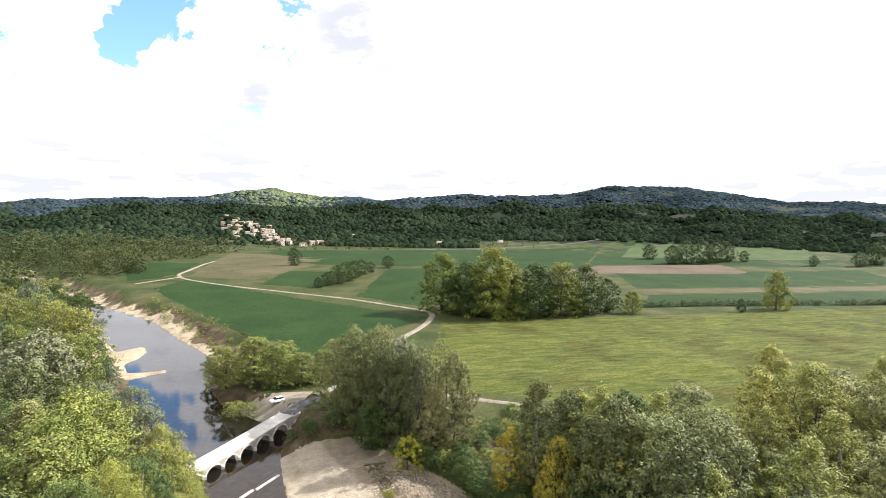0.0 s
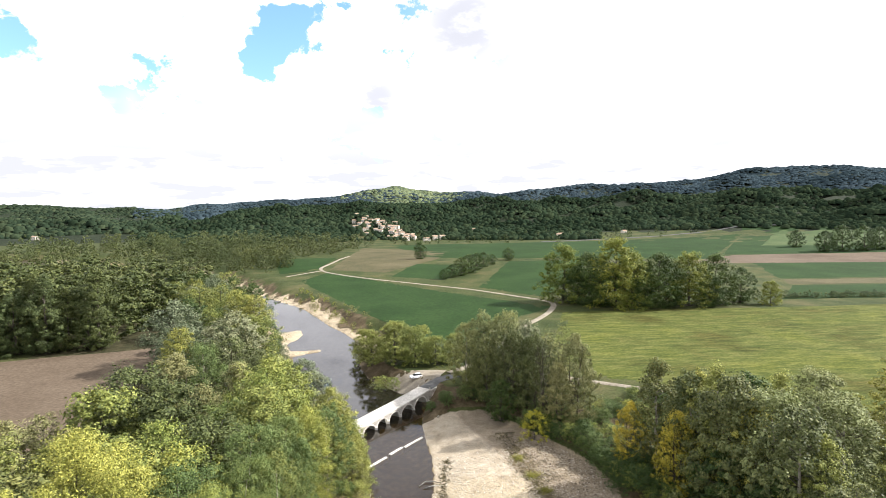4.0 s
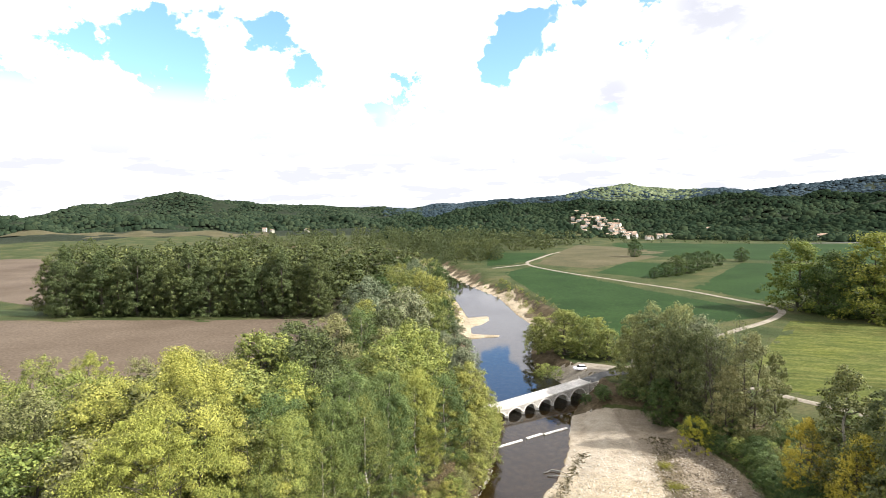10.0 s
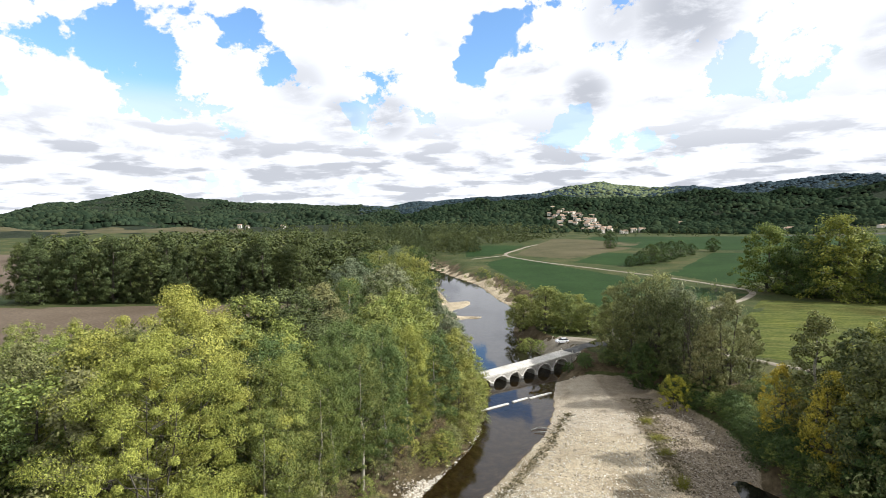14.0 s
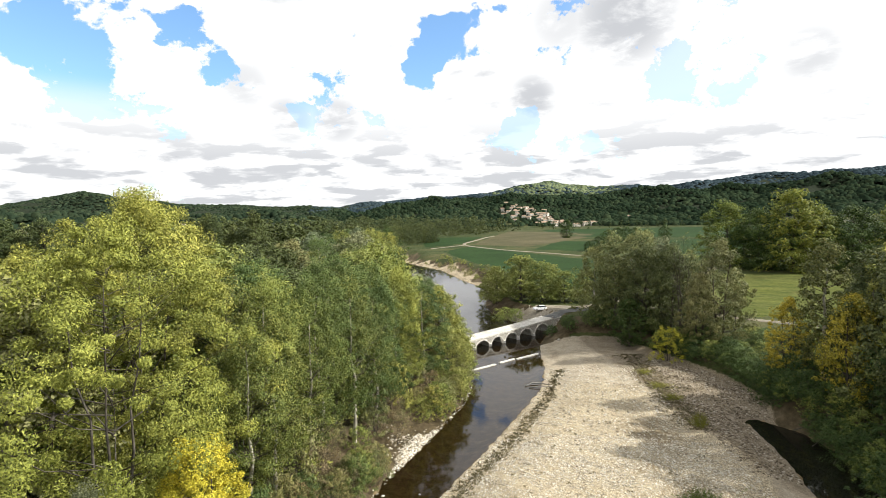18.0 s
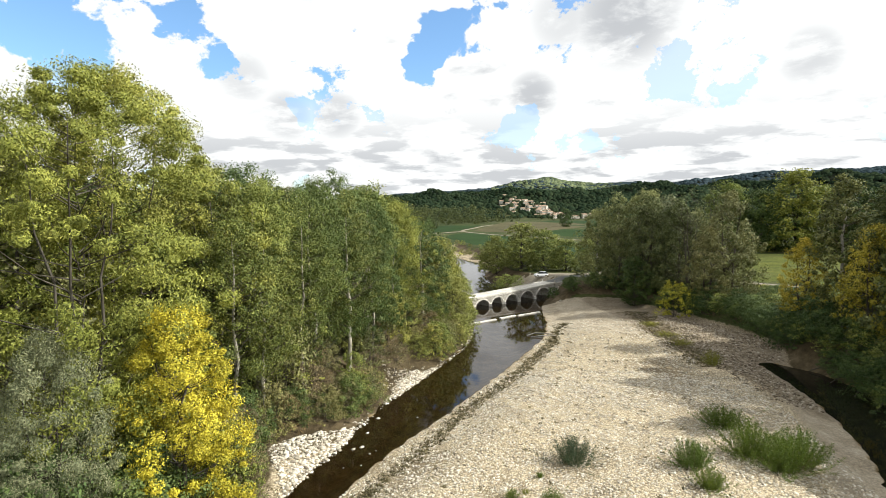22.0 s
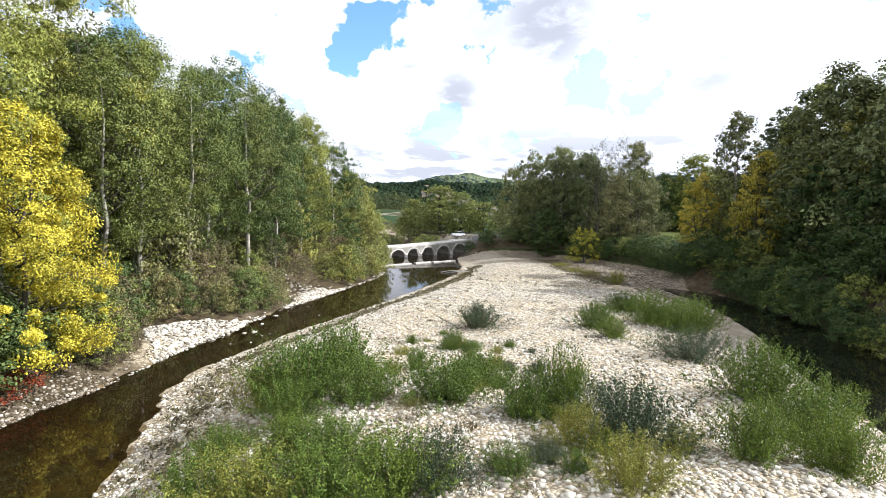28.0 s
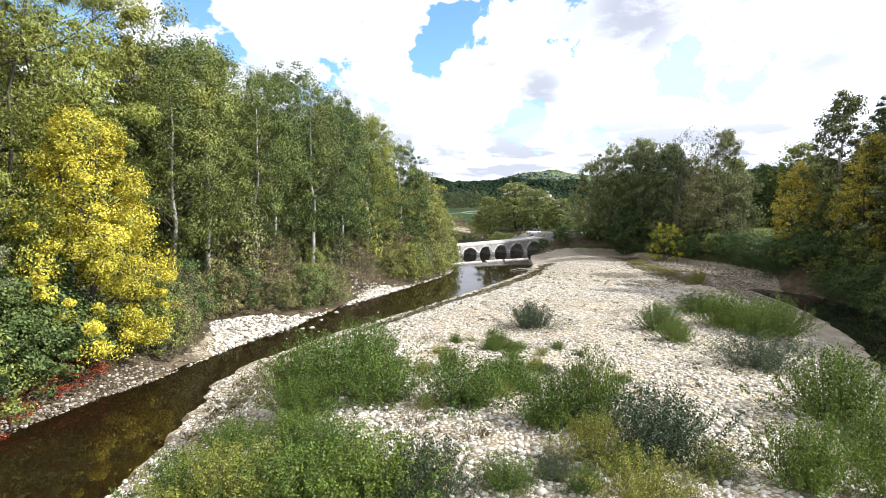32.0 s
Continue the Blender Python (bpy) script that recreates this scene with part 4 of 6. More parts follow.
def field(name, corners, mat, label, lift=0.14, step=18.0, kind="structure"):
    """A plot of land between four corners, laid over the ground."""
    a, b, c, d = [np.array(p, float) for p in corners]
    nu = max(2, int(max(np.linalg.norm(b - a), np.linalg.norm(c - d)) / step))
    nv = max(2, int(max(np.linalg.norm(d - a), np.linalg.norm(c - b)) / step))
    u, v = np.meshgrid(np.linspace(0, 1, nu + 1), np.linspace(0, 1, nv + 1))
    u, v = u[..., None], v[..., None]
    p = (a * (1 - u) + b * u) * (1 - v) + (d * (1 - u) + c * u) * v
    edge = np.minimum(np.minimum(u, 1 - u), np.minimum(v, 1 - v))[..., 0]
    p = p + np.where(edge < 1e-6, 1.0, 0.0)[..., None] * np.stack([wave(p[..., 0], p[..., 1], 37, 3.0), wave(p[..., 0], p[..., 1], 31, 7.0)], -1) * 1.2
    z = land(p[..., 0].ravel(), p[..., 1].ravel()).reshape(p.shape[:2]) + lift
    z = np.where(edge < 1e-6, z - lift * 0.9, z)
    i = np.arange(z.size).reshape(z.shape)
    f = np.stack([i[:-1, :-1], i[:-1, 1:], i[1:, 1:], i[1:, :-1]], -1).reshape(-1, 4)
    me = fast_mesh(name, np.dstack([p, z]).reshape(-1, 3), f, [M[mat]], True)
    return tagged(new(name, me), label, "field", kind=kind)


def track(name, points, width, mat, label, lift=0.3, category="track"):
    """A lane along points, cut into short lengths."""
    pts = [Vector(p) for p in points]
    fine = []
    for i in range(len(pts) - 1):
        p0, p1, p2, p3 = pts[max(i - 1, 0)], pts[i], pts[i + 1], pts[min(i + 2, len(pts) - 1)]
        n = max(2, int((p2 - p1).length / 5))
        for k in range(n):
            t = k / n
            fine.append(0.5 * (2 * p1 + (p2 - p0) * t + (2 * p0 - 5 * p1 + 4 * p2 - p3) * t * t + (3 * p1 - p0 - 3 * p2 + p3) * t ** 3))
    fine.append(pts[-1])
    v, f = [], []
    for i, p in enumerate(fine):
        d = (fine[min(i + 1, len(fine) - 1)] - fine[max(i - 1, 0)]).normalized()
        s = Vector((d.y, -d.x))
        for j, w in enumerate((-0.5, -0.3, 0.0, 0.3, 0.5)):
            q = p + s * w * (width + 0.3 * math.sin(i * 0.9 + j))
            edge = abs(w) == 0.5
            v.append((q.x, q.y, land_at(q.x, q.y) + (0.02 if edge else lift) - (0.05 if abs(w) == 0.3 else 0)))
        if i:
            o = (i - 1) * 5
            f += [(o + j, o + j + 1, o + j + 6, o + j + 5) for j in range(4)]
    return tagged(new(name, mesh_of(name, v, f, [M[mat]], smooth=True)), label, category, kind="structure")


# plots right of the river
field("field_riverside", [(10, 205), (84, 284), (-58, 476), (-76, 428)], "crop", "dark green young crop beside the river")
field("field_beyond_lane", [(-100, 470), (-72, 492), (-62, 600), (-130, 600)], "crop", "dark green young crop behind the farm track")
field("field_stubble", [(-60, 492), (-8, 468), (92, 650), (-40, 740)], "stubble", "dry pale stubble field with brown patches")
field("field_middle", [(-4, 440), (38, 415), (78, 500), (22, 530)], "crop", "green crop strip between stubble and hedge", 0.2)
field("field_hedged", [(58, 372), (92, 320), (205, 535), (118, 535)], "crop", "green crop plot beside the hedge")
field("field_far", [(28, 585), (330, 520), (560, 800), (0, 790)], "crop", "far green plot below the village")
field("field_far_right", [(370, 560), (820, 470), (1000, 640), (590, 840)], "crop", "wide far green plots towards the woods")
field("field_brown_strip", [(270, 490), (515, 458), (562, 545), (380, 552)], "plough", "brown ploughed strip between green plots", 0.35)
field("field_pale", [(470, 640), (760, 540), (900, 640), (610, 800)], "crop_pale", "pale green far plot before the woods", 0.35)
field("field_strip_green", [(229, 289), (430, 262), (540, 322), (279, 343)], "crop", "narrow green crop strip behind the hedge")
field("field_strip_dry", [(282, 349), (560, 328), (600, 354), (295, 373)], "stubble", "narrow dry grass strip")
field("field_strip_crop", [(297, 379), (620, 358), (700, 470), (350, 484)], "crop", "green crop strip beside the brown plot")
field("field_mown", [(44, 163), (104, 122), (425, 254), (86, 268)], "hay", "sunlit yellow green mown meadow")
field("field_mown_far", [(104, 122), (190, 78), (560, 170), (425, 254)], "hay", "yellow green mown meadow edge")
# plots left of the river
field("field_ploughed", [(-470, 10), (-74, 104), (-96, 218), (-470, 98)], "plough", "bare brown ploughed field beside the wood")
field("field_ploughed_far", [(-345, 214), (-278, 198), (-560, 440), (-700, 415)], "plough", "far bare brown field behind the poplars")
field("field_grass_edge", [(-470, 112), (-256, 180), (-270, 193), (-470, 150)], "crop_pale", "short bright green grass strip")
field("field_hill_foot", [(-930, 590), (-560, 800), (-620, 860), (-1040, 670)], "stubble", "far pale stubble at the foot of the hill", 0.6)
# lanes
track("track_farm", [(12, 164), (26, 178), (38, 203), (52, 228), (68, 252), (82, 276), (88.5, 300), (76, 325), (47, 367), (-14, 424), (-66, 488), (-62, 556), (-50, 616)], 3.2, "dirt", "pale dirt farm track winding between the crops")
track("track_branch", [(-66, 488), (-80, 470), (-92, 455)], 2.6, "dirt", "pale dirt track branch to the river")
track("track_meadow", [(34, 166), (46, 157), (57, 148), (80, 131), (130, 96)], 2.6, "dirt", "pale dirt track along the mown meadow")
track("road_far", [(230, 800), (420, 830), (640, 830), (900, 640)], 4.5, "asphalt", "grey far road below the woods", 0.8)
field("parking_pad", [(-7, 157.5), (7, 155), (12, 168), (-8, 168)], "dirt", "pale worn gravel pad beside the bridge ramp", 0.18, 2.0)

# ---- the bridge ----
P0, P1 = Vector((-18.0, 122.0)), Vector((4.0, 149.5))
AX = (P1 - P0).normalized()
TURN = math.degrees(math.atan2(AX.y, AX.x))
LENGTH = (P1 - P0).length
SPANS = [4.9, 4.7, 4.3, 4.7, 5.5, 6.2]
PIER = 0.75
WIDE = 4.4


def deck_z(s):
    return 2.35 + 1.05 * max(0.0, (s - 6) / LENGTH) + 0.2 * max(0.0, (s - 24) / 10)


def make_bridge():
    """Along its own x, from the left bank; its near face lies at y = 0."""
    ob = new("bridge")
    ob.matrix_basis = pose(P0.x, P0.y, 0, 0, 0, TURN)
    tagged(ob, "low pale stone and concrete submersible bridge with six round arches", "bridge")
    s = 0.6
    arches = []
    for w in SPANS:
        arches.append((s + w / 2, w / 2))
        s += w + PIER
    start, end = -9.0, s + 0.6
    # body: outline with the arches cut out
    bm = bmesh.new()
    top = [(x, deck_z(x) - 0.22) for x in np.linspace(start, end, 24)]
    low = [(end, -1.2)]
    for c, r in reversed(arches):
        crown = min(deck_z(c) - 0.62, r * 0.95)
        low.append((c + r, -1.2))
        for k in range(13):
            a = math.pi * k / 12
            low.append((c + r * math.cos(a), max(-0.2, crown * math.sin(a))))
        low.append((c - r, -1.2))
    low.append((start, -1.2))
    ring = top + low
    for y in (0.0, WIDE):
        vs = [bm.verts.new((x, y, z)) for x, z in ring]
        if y == 0.0:
            front = vs
    back = vs
    f1 = bm.faces.new(front)
    f2 = bm.faces.new(list(reversed(back)))
    n = len(ring)
    for i in range(n):
        j = (i + 1) % n
        bm.faces.new((front[j], front[i], back[i], back[j]))
    bmesh.ops.triangulate(bm, faces=[f1, f2])
    part("body", bm, M["stone"], ob)
    # deck slabs, one after another
    cuts = [start, -3, 2.5, 8.0, 13.5, 19.0, 24.5, end + 1.0]
    for a, b in zip(cuts, cuts[1:]):
        bm = bmesh.new()
        box(bm, a + 0.015, b - 0.015, -0.12, WIDE + 0.12, -0.24, 0.0, 0.03)
        for v in bm.verts:
            v.co.z += deck_z(v.co.x)
        part("deck_slab", bm, M["concrete"], ob, "worn pale concrete deck slab")
    # kerbs along both edges of the deck
    for y in (-0.1, WIDE - 0.2):
        for a, b in zip(cuts, cuts[1:]):
            bm = bmesh.new()
            box(bm, a + 0.03, b - 0.03, y, y + 0.3, 0.0, 0.14, 0.03)
            for v in bm.verts:
                v.co.z += deck_z(v.co.x)
            part("kerb", bm, M["concrete"], ob)
    # arch rings of cut stones
    for c, r in arches:
        crown = min(deck_z(c) - 0.62, r * 0.95)
        count = 13
        for k in range(count):
            a0, a1 = math.pi * (k + 0.06) / count, math.pi * (k + 0.94) / count
            bm = bmesh.new()
            q = []
            for y in (-0.07, 0.3):
                for a, o in ((a0, 0), (a1, 0), (a1, 0.34), (a0, 0.34)):
                    q.append(bm.verts.new((c + (r + o) * math.cos(a), y, (crown + o) * math.sin(a))))
            for idx in ((0, 1, 2, 3), (7, 6, 5, 4), (0, 4, 5, 1), (1, 5, 6, 2), (2, 6, 7, 3), (3, 7, 4, 0)):
                bm.faces.new([q[i] for i in idx])
            part("voussoir", bm, M["concrete"], ob)
    # pointed footings of the piers
    for (c, r), (c2, r2) in zip(arches, arches[1:]):
        m = (c + r + c2 - r2) / 2
        bm = bmesh.new()
        lowv = [bm.verts.new(p) for p in ((m - 0.6, 0.05, -1.2), (m, -0.7, -1.2), (m + 0.6, 0.05, -1.2))]
        upv = [bm.verts.new(p) for p in ((m - 0.5, 0.05, 0.75), (m, -0.5, 0.55), (m + 0.5, 0.05, 0.75))]
        bm.faces.new(upv)
        for i in range(3):
            j = (i + 1) % 3
            bm.faces.new((lowv[i], lowv[j], upv[j], upv[i]))
        part("footing", bm, M["concrete"], ob)
    # squared stones of the near face, between the arches
    rng = np.random.default_rng(5)
    stone_mesh = None
    for row in range(5):
        z0 = 0.55 + 0.42 * row
        x = start + 8 + 0.3 * rng.random()
        while x < end - 0.9:
            w = 0.55 + 0.5 * rng.random()
            mid = x + w / 2
            free = z0 + 0.38 < deck_z(mid) - 0.26
            for c, r in arches:
                crown = min(deck_z(c) - 0.62, r * 0.95) + 0.40
                for px in (x, x + w):
                    u = (px - c) / (r + 0.40)
                    if abs(u) < 1 and z0 < crown * math.sqrt(1 - u * u):
                        free = False
            if free:
                if stone_mesh is None:
                    bm = bmesh.new()
                    box(bm, 0, 1, -0.05, 0.12, 0, 0.37, 0.025)
                    stone_mesh = bpy.data.meshes.new("stone_block")
                    bm.to_mesh(stone_mesh)
                    bm.free()
                    stone_mesh.materials.append(M["stone"])
                child("stone_block", stone_mesh, ob, m=Matrix.Translation((x, 0.02 * (rng.random() - 0.5), z0)) @ Matrix.Diagonal((w - 0.04, 1, 1, 1)))
            x += w
    # marker posts at the far end of the deck
    for y in (0.1, WIDE - 0.1):
        bm = bmesh.new()
        box(bm, end + 0.5, end + 0.72, y - 0.11, y + 0.11, -0.1, 0.75, 0.04)
        for v in bm.verts:
            v.co.z += deck_z(end)
        part("marker_post", bm, M["concrete"], ob, "short white marker post")
    return end


BRIDGE_END = make_bridge()


def on_bridge(s, y, z):
    p = P0 + AX * s + Vector((-AX.y, AX.x)) * y
    return Vector((p.x, p.y, z))


def ramp_road():
    """The asphalt ramp from the deck up to the bank, with its stone wing wall."""
    v, f = [], []
    n = 16
    for i in range(n + 1):
        u = i / n
        s = BRIDGE_END + 0.8 + 15 * u
        bend = 3.0 * u * u
        for y in (0.0, WIDE / 2, WIDE):
            p = on_bridge(s, y - bend, 0)
            z = max(land_at(p.x, p.y) + 0.12, deck_z(BRIDGE_END) - 0.05 + 0.9 * min(1, u * 1.3))
            v.append((p.x, p.y, z))
        if i:
            o = (i - 1) * 3
            f += [(o, o + 3, o + 4, o + 1), (o + 1, o + 4, o + 5, o + 2)]
    tagged(new("road_ramp", mesh_of("road_ramp", v, f, [M["asphalt"]], smooth=True)), "grey asphalt ramp leading off the bridge", "road", kind="structure")


ramp_road()
# ---- things ----
def far_woods(name, label, az0, az1, r0, r1, gap, size, mat, seed, tall=0.75):
    """Woods on the hills: rounded, uneven crowns, too many and too far to count."""
    rng = np.random.default_rng(seed)
    area = math.radians(az1 - az0) * (r1 * r1 - r0 * r0) / 2
    n = int(area / gap ** 2)
    az = np.radians(rng.uniform(az0, az1, n))
    r = np.sqrt(rng.uniform(r0 * r0, r1 * r1, n))
    x, y = r * np.sin(az), r * np.cos(az)
    deg = np.degrees(az)
    keep = ~((deg > -4.2) & (deg < 6.6) & (r < 1125 - 12 * np.abs(deg)) & (rng.random(n) < 0.72))
    # the painted sunlit patch thins out towards its edges
    if mat == "leaf_sunlit_hill":
        keep &= rng.random(n) < np.exp(-((deg - 1.8) / 3.6) ** 2 - ((r - 2900) / 420) ** 2) * 2.2
    x, y, n = x[keep], y[keep], int(keep.sum())
    z = land(x, y)
    s = size * np.exp(rng.normal(size=n) * 0.22)
    # a crown: its top, a ring at the shoulder, a ring at the skirt
    turn = rng.uniform(0, 6.28, n)[:, None] + np.arange(5) * 1.2566
    up = tall * rng.uniform(0.8, 1.25, n)[:, None] * s[:, None]

    def ring(wide, high):
        w = wide * s[:, None] * rng.uniform(0.75, 1.25, (n, 5))
        return np.stack([x[:, None] + w * np.cos(turn), y[:, None] + w * np.sin(turn), z[:, None] + high * up * rng.uniform(0.85, 1.15, (n, 5))], -1)

    top = np.stack([x + s * rng.normal(size=n) * 0.08, y + s * rng.normal(size=n) * 0.08, z + up[:, 0]], -1)[:, None]
    v = np.concatenate([top, ring(0.47, 0.80), ring(0.66, 0.12)], 1).reshape(-1, 3)
    one = []
    for i in range(5):
        j = (i + 1) % 5
        one += [(0, 1 + i, 1 + j), (1 + i, 6 + i, 6 + j), (1 + i, 6 + j, 1 + j)]
    f = (np.array(one)[None] + (np.arange(n) * 11)[:, None, None]).reshape(-1, 3)
    return tagged(new(name, fast_mesh(name, v, f, [M[mat]], True)), label, "woods", kind="stuff")


far_woods("woods_front", "dense dark green woods on the near hills", -24, 22, 880, 1800, 6.4, 7.4, "leaf_far", 1, 0.68)
far_woods("woods_front_east", "dense green woods on the long hill", 22, 66, 1020, 1800, 7.0, 8.0, "leaf_far", 4, 0.68)
far_woods("woods_back", "far woods on the high ridges, haze blue put into their leaf colour", -24, 64, 1850, 3100, 11, 13, "leaf_ridge_haze", 2, 0.40)
far_woods("woods_round_hill", "dark green woods on the rounded hill", -64, -20, 1900, 3050, 11, 11, "leaf_far", 3, 0.5)
far_woods("woods_hill_foot", "dark green woods at the foot of the rounded hill", -64, -22, 1150, 1920, 7.6, 8.0, "leaf_far", 6)
# ordinary woods given paler leaves where sun breaks through on the hill
far_woods("woods_scrub_hill", "woods on the rounded hill top, sunlight put into their pale leaf colour", -6, 9, 2150, 3060, 11, 14, "leaf_sunlit_hill", 5, 0.5)

# near kinds have small leaves, the far ones fewer and larger
tree_kind("willow_near", 2, shape="round", clumps=330, per=380, leaf=0.032, leafmat="leaf_willow", spread=0.36, bare=0.08, droop=0.6, multi=3, long=2.8, thin=0.66, girth=0.55, flat=0.7)
tree_kind("green_near", 3, shape="dome", clumps=330, per=150, leaf=0.052, leafmat="leaf_green", barkmat="bark_pale", spread=0.32, bare=0.2, girth=0.6, thin=0.82)
tree_kind("silver_near", 1, shape="round", clumps=240, per=330, leaf=0.046, leafmat="leaf_silver", spread=0.40, bare=0.04, droop=0.35, multi=3, long=2.4)
tree_kind("sparse", 3, shape="tall", clumps=260, per=84, leaf=0.052, leafmat="leaf_bank", barkmat="bark_pale", spread=0.25, bare=0.5, girth=0.7)
tree_kind("yellow", 2, shape="dome", clumps=270, per=260, leaf=0.064, leafmat="leaf_yellow", spread=0.30, bare=0.03, droop=0.35, multi=2, thin=0.95)
tree_kind("gold", 2, shape="tall", clumps=260, per=60, leaf=0.10, leafmat="leaf_gold", spread=0.28, bare=0.10, droop=0.5, multi=2)
tree_kind("shrub_gold", 1, shape="bush", clumps=80, per=70, leaf=0.17, leafmat="leaf_yellow", spread=0.5, bare=0.0, multi=3)
# backlit shade and sunlit tops are put into these poplars' leaf colours
tree_kind("poplar", 2, shape="tall", clumps=270, per=52, leaf=0.105, leafmat="leaf_moss_shade", barkmat="bark_pale", spread=0.23, bare=0.2, thin=0.9)
tree_kind("poplar_pale", 2, shape="tall", clumps=270, per=70, leaf=0.09, leafmat="leaf_lime", barkmat="bark_pale", spread=0.24, bare=0.15, thin=0.9)
tree_kind("willow", 2, shape="round", clumps=270, per=90, leaf=0.095, leafmat="leaf_lime", spread=0.38, bare=0.06, droop=0.5, multi=3, thin=0.85)
tree_kind("dark", 3, shape="round", clumps=260, per=63, leaf=0.13, leafmat="leaf_dark", spread=0.36, bare=0.05, thin=0.85)
tree_kind("green", 3, shape="dome", clumps=240, per=90, leaf=0.115, leafmat="leaf_sage", spread=0.34, bare=0.05, thin=0.88)
tree_kind("clump", 3, shape="dome", clumps=250, per=80, leaf=0.115, leafmat="leaf_moss_shade", spread=0.34, bare=0.05, thin=0.86)
tree_kind("dark_near", 2, shape="dome", clumps=300, per=120, leaf=0.062, leafmat="leaf_deep", barkmat="bark_pale", spread=0.31, bare=0.16, thin=0.8, girth=0.7)
tree_kind("clump_pale", 3, shape="dome", clumps=240, per=66, leaf=0.12, leafmat="leaf_pale", barkmat="bark_pale", spread=0.34, bare=0.05, thin=0.82)
tree_kind("twiggy", 2, shape="tall", clumps=260, per=9, leaf=0.08, leafmat="leaf_moss_shade", barkmat="bark", spread=0.26, bare=0.15, multi=3, girth=0.8)
tree_kind("silver", 2, shape="round", clumps=240, per=57, leaf=0.13, leafmat="leaf_silver", spread=0.38, bare=0.04, droop=0.35, multi=3, long=2.2, thin=0.85)
tree_kind("olive", 2, shape="tall", clumps=200, per=100, leaf=0.095, leafmat="leaf_olive", spread=0.29, bare=0.03, multi=2)
tree_kind("shrub", 3, shape="bush", clumps=120, per=34, leaf=0.22, leafmat="leaf_green", spread=0.55, bare=0.0, multi=3)
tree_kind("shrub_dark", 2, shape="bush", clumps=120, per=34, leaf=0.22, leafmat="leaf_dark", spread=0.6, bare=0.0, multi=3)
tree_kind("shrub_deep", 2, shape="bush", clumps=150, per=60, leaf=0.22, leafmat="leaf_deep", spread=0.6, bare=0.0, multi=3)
tree_kind("shrub_dry", 2, shape="bush", clumps=120, per=34, leaf=0.17, leafmat="leaf_dry", spread=0.5, bare=0.0, multi=3)
tree_kind("shrub_olive", 2, shape="bush", clumps=120, per=34, leaf=0.20, leafmat="leaf_olive", spread=0.5, bare=0.0, multi=3)
tree_kind("shrub_lime", 2, shape="bush", clumps=120, per=34, leaf=0.21, leafmat="leaf_lime", spread=0.5, bare=0.0, multi=3)
tree_kind("shrub_red", 1, shape="bush", clumps=60, per=40, leaf=0.4, leafmat="leaf_red", spread=0.9, bare=0.0, multi=3)
tree_kind("mid_lime", 2, shape="round", clumps=200, per=72, leaf=0.105, leafmat="leaf_green", spread=0.38, bare=0.06, droop=0.4)
tree_kind("mid_olive", 2, shape="dome", clumps=200, per=72, leaf=0.105, leafmat="leaf_olive", spread=0.34, bare=0.06)
tree_kind("mid_green", 3, shape="dome", clumps=200, per=72, leaf=0.105, leafmat="leaf_sage", spread=0.36, bare=0.06)
tree_kind("mid_dark", 2, shape="round", clumps=200, per=72, leaf=0.105, leafmat="leaf_dark", spread=0.36, bare=0.06)
tree_kind("field_dark", 3, shape="round", clumps=220, per=62, leaf=0.15, leafmat="leaf_dark", spread=0.40, bare=0.0)
tree_kind("field_top", 3, shape="dome", clumps=220, per=62, leaf=0.15, leafmat="leaf_top", spread=0.38, bare=0.0)
tree_kind("stand", 2, shape="dome", clumps=200, per=130, leaf=0.105, leafmat="leaf_stand", spread=0.33, bare=0.0)
tree_kind("stand_tall", 2, shape="tall", clumps=200, per=130, leaf=0.10, leafmat="leaf_stand", spread=0.25, bare=0.0)
tree_kind("far_bush", 3, shape="bush", clumps=34, per=22, leaf=0.5, leafmat="leaf_olive", spread=0.55, bare=0.0)
tree_kind("far_bush_green", 3, shape="bush", clumps=34, per=22, leaf=0.5, leafmat="leaf_green", spread=0.55, bare=0.0)
tree_kind("far_green", 4, shape="dome", clumps=36, per=44, leaf=0.30, leafmat="leaf_wood", spread=0.34, bare=0.0)
tree_kind("far_dark", 4, shape="round", clumps=36, per=44, leaf=0.30, leafmat="leaf_stand", spread=0.36, bare=0.0)
tree_kind("far_tall", 3, shape="tall", clumps=36, per=44, leaf=0.28, leafmat="leaf_stand", spread=0.24, bare=0.02)


def spots(poly, count, seed, gap):
    rng = np.random.default_rng(seed)
    xs, ys = [p[0] for p in poly], [p[1] for p in poly]
    done, tries = [], 0
    while len(done) < count and tries < count * 60:
        tries += 1
        x, y = rng.uniform(min(xs), max(xs)), rng.uniform(min(ys), max(ys))
        if inside(np.array([x]), np.array([y]), poly)[0] and not any((x - a) ** 2 + (y - b) ** 2 < gap * gap for a, b in done):
            done.append((x, y))
    return done, rng


def grove(poly, count, kinds, h0, h1, label, seed, group, width=1.0, gap=4.0, name="tree", category="tree"):
    """Trees of their own, strewn over a patch of ground."""
    done, rng = spots(poly, count, seed, gap)
    for x, y in done:
        plant(kinds[int(rng.integers(len(kinds)))], x, y, rng.uniform(h0, h1), width * rng.uniform(0.85, 1.2), label=label, group=group, name=name, category=category)


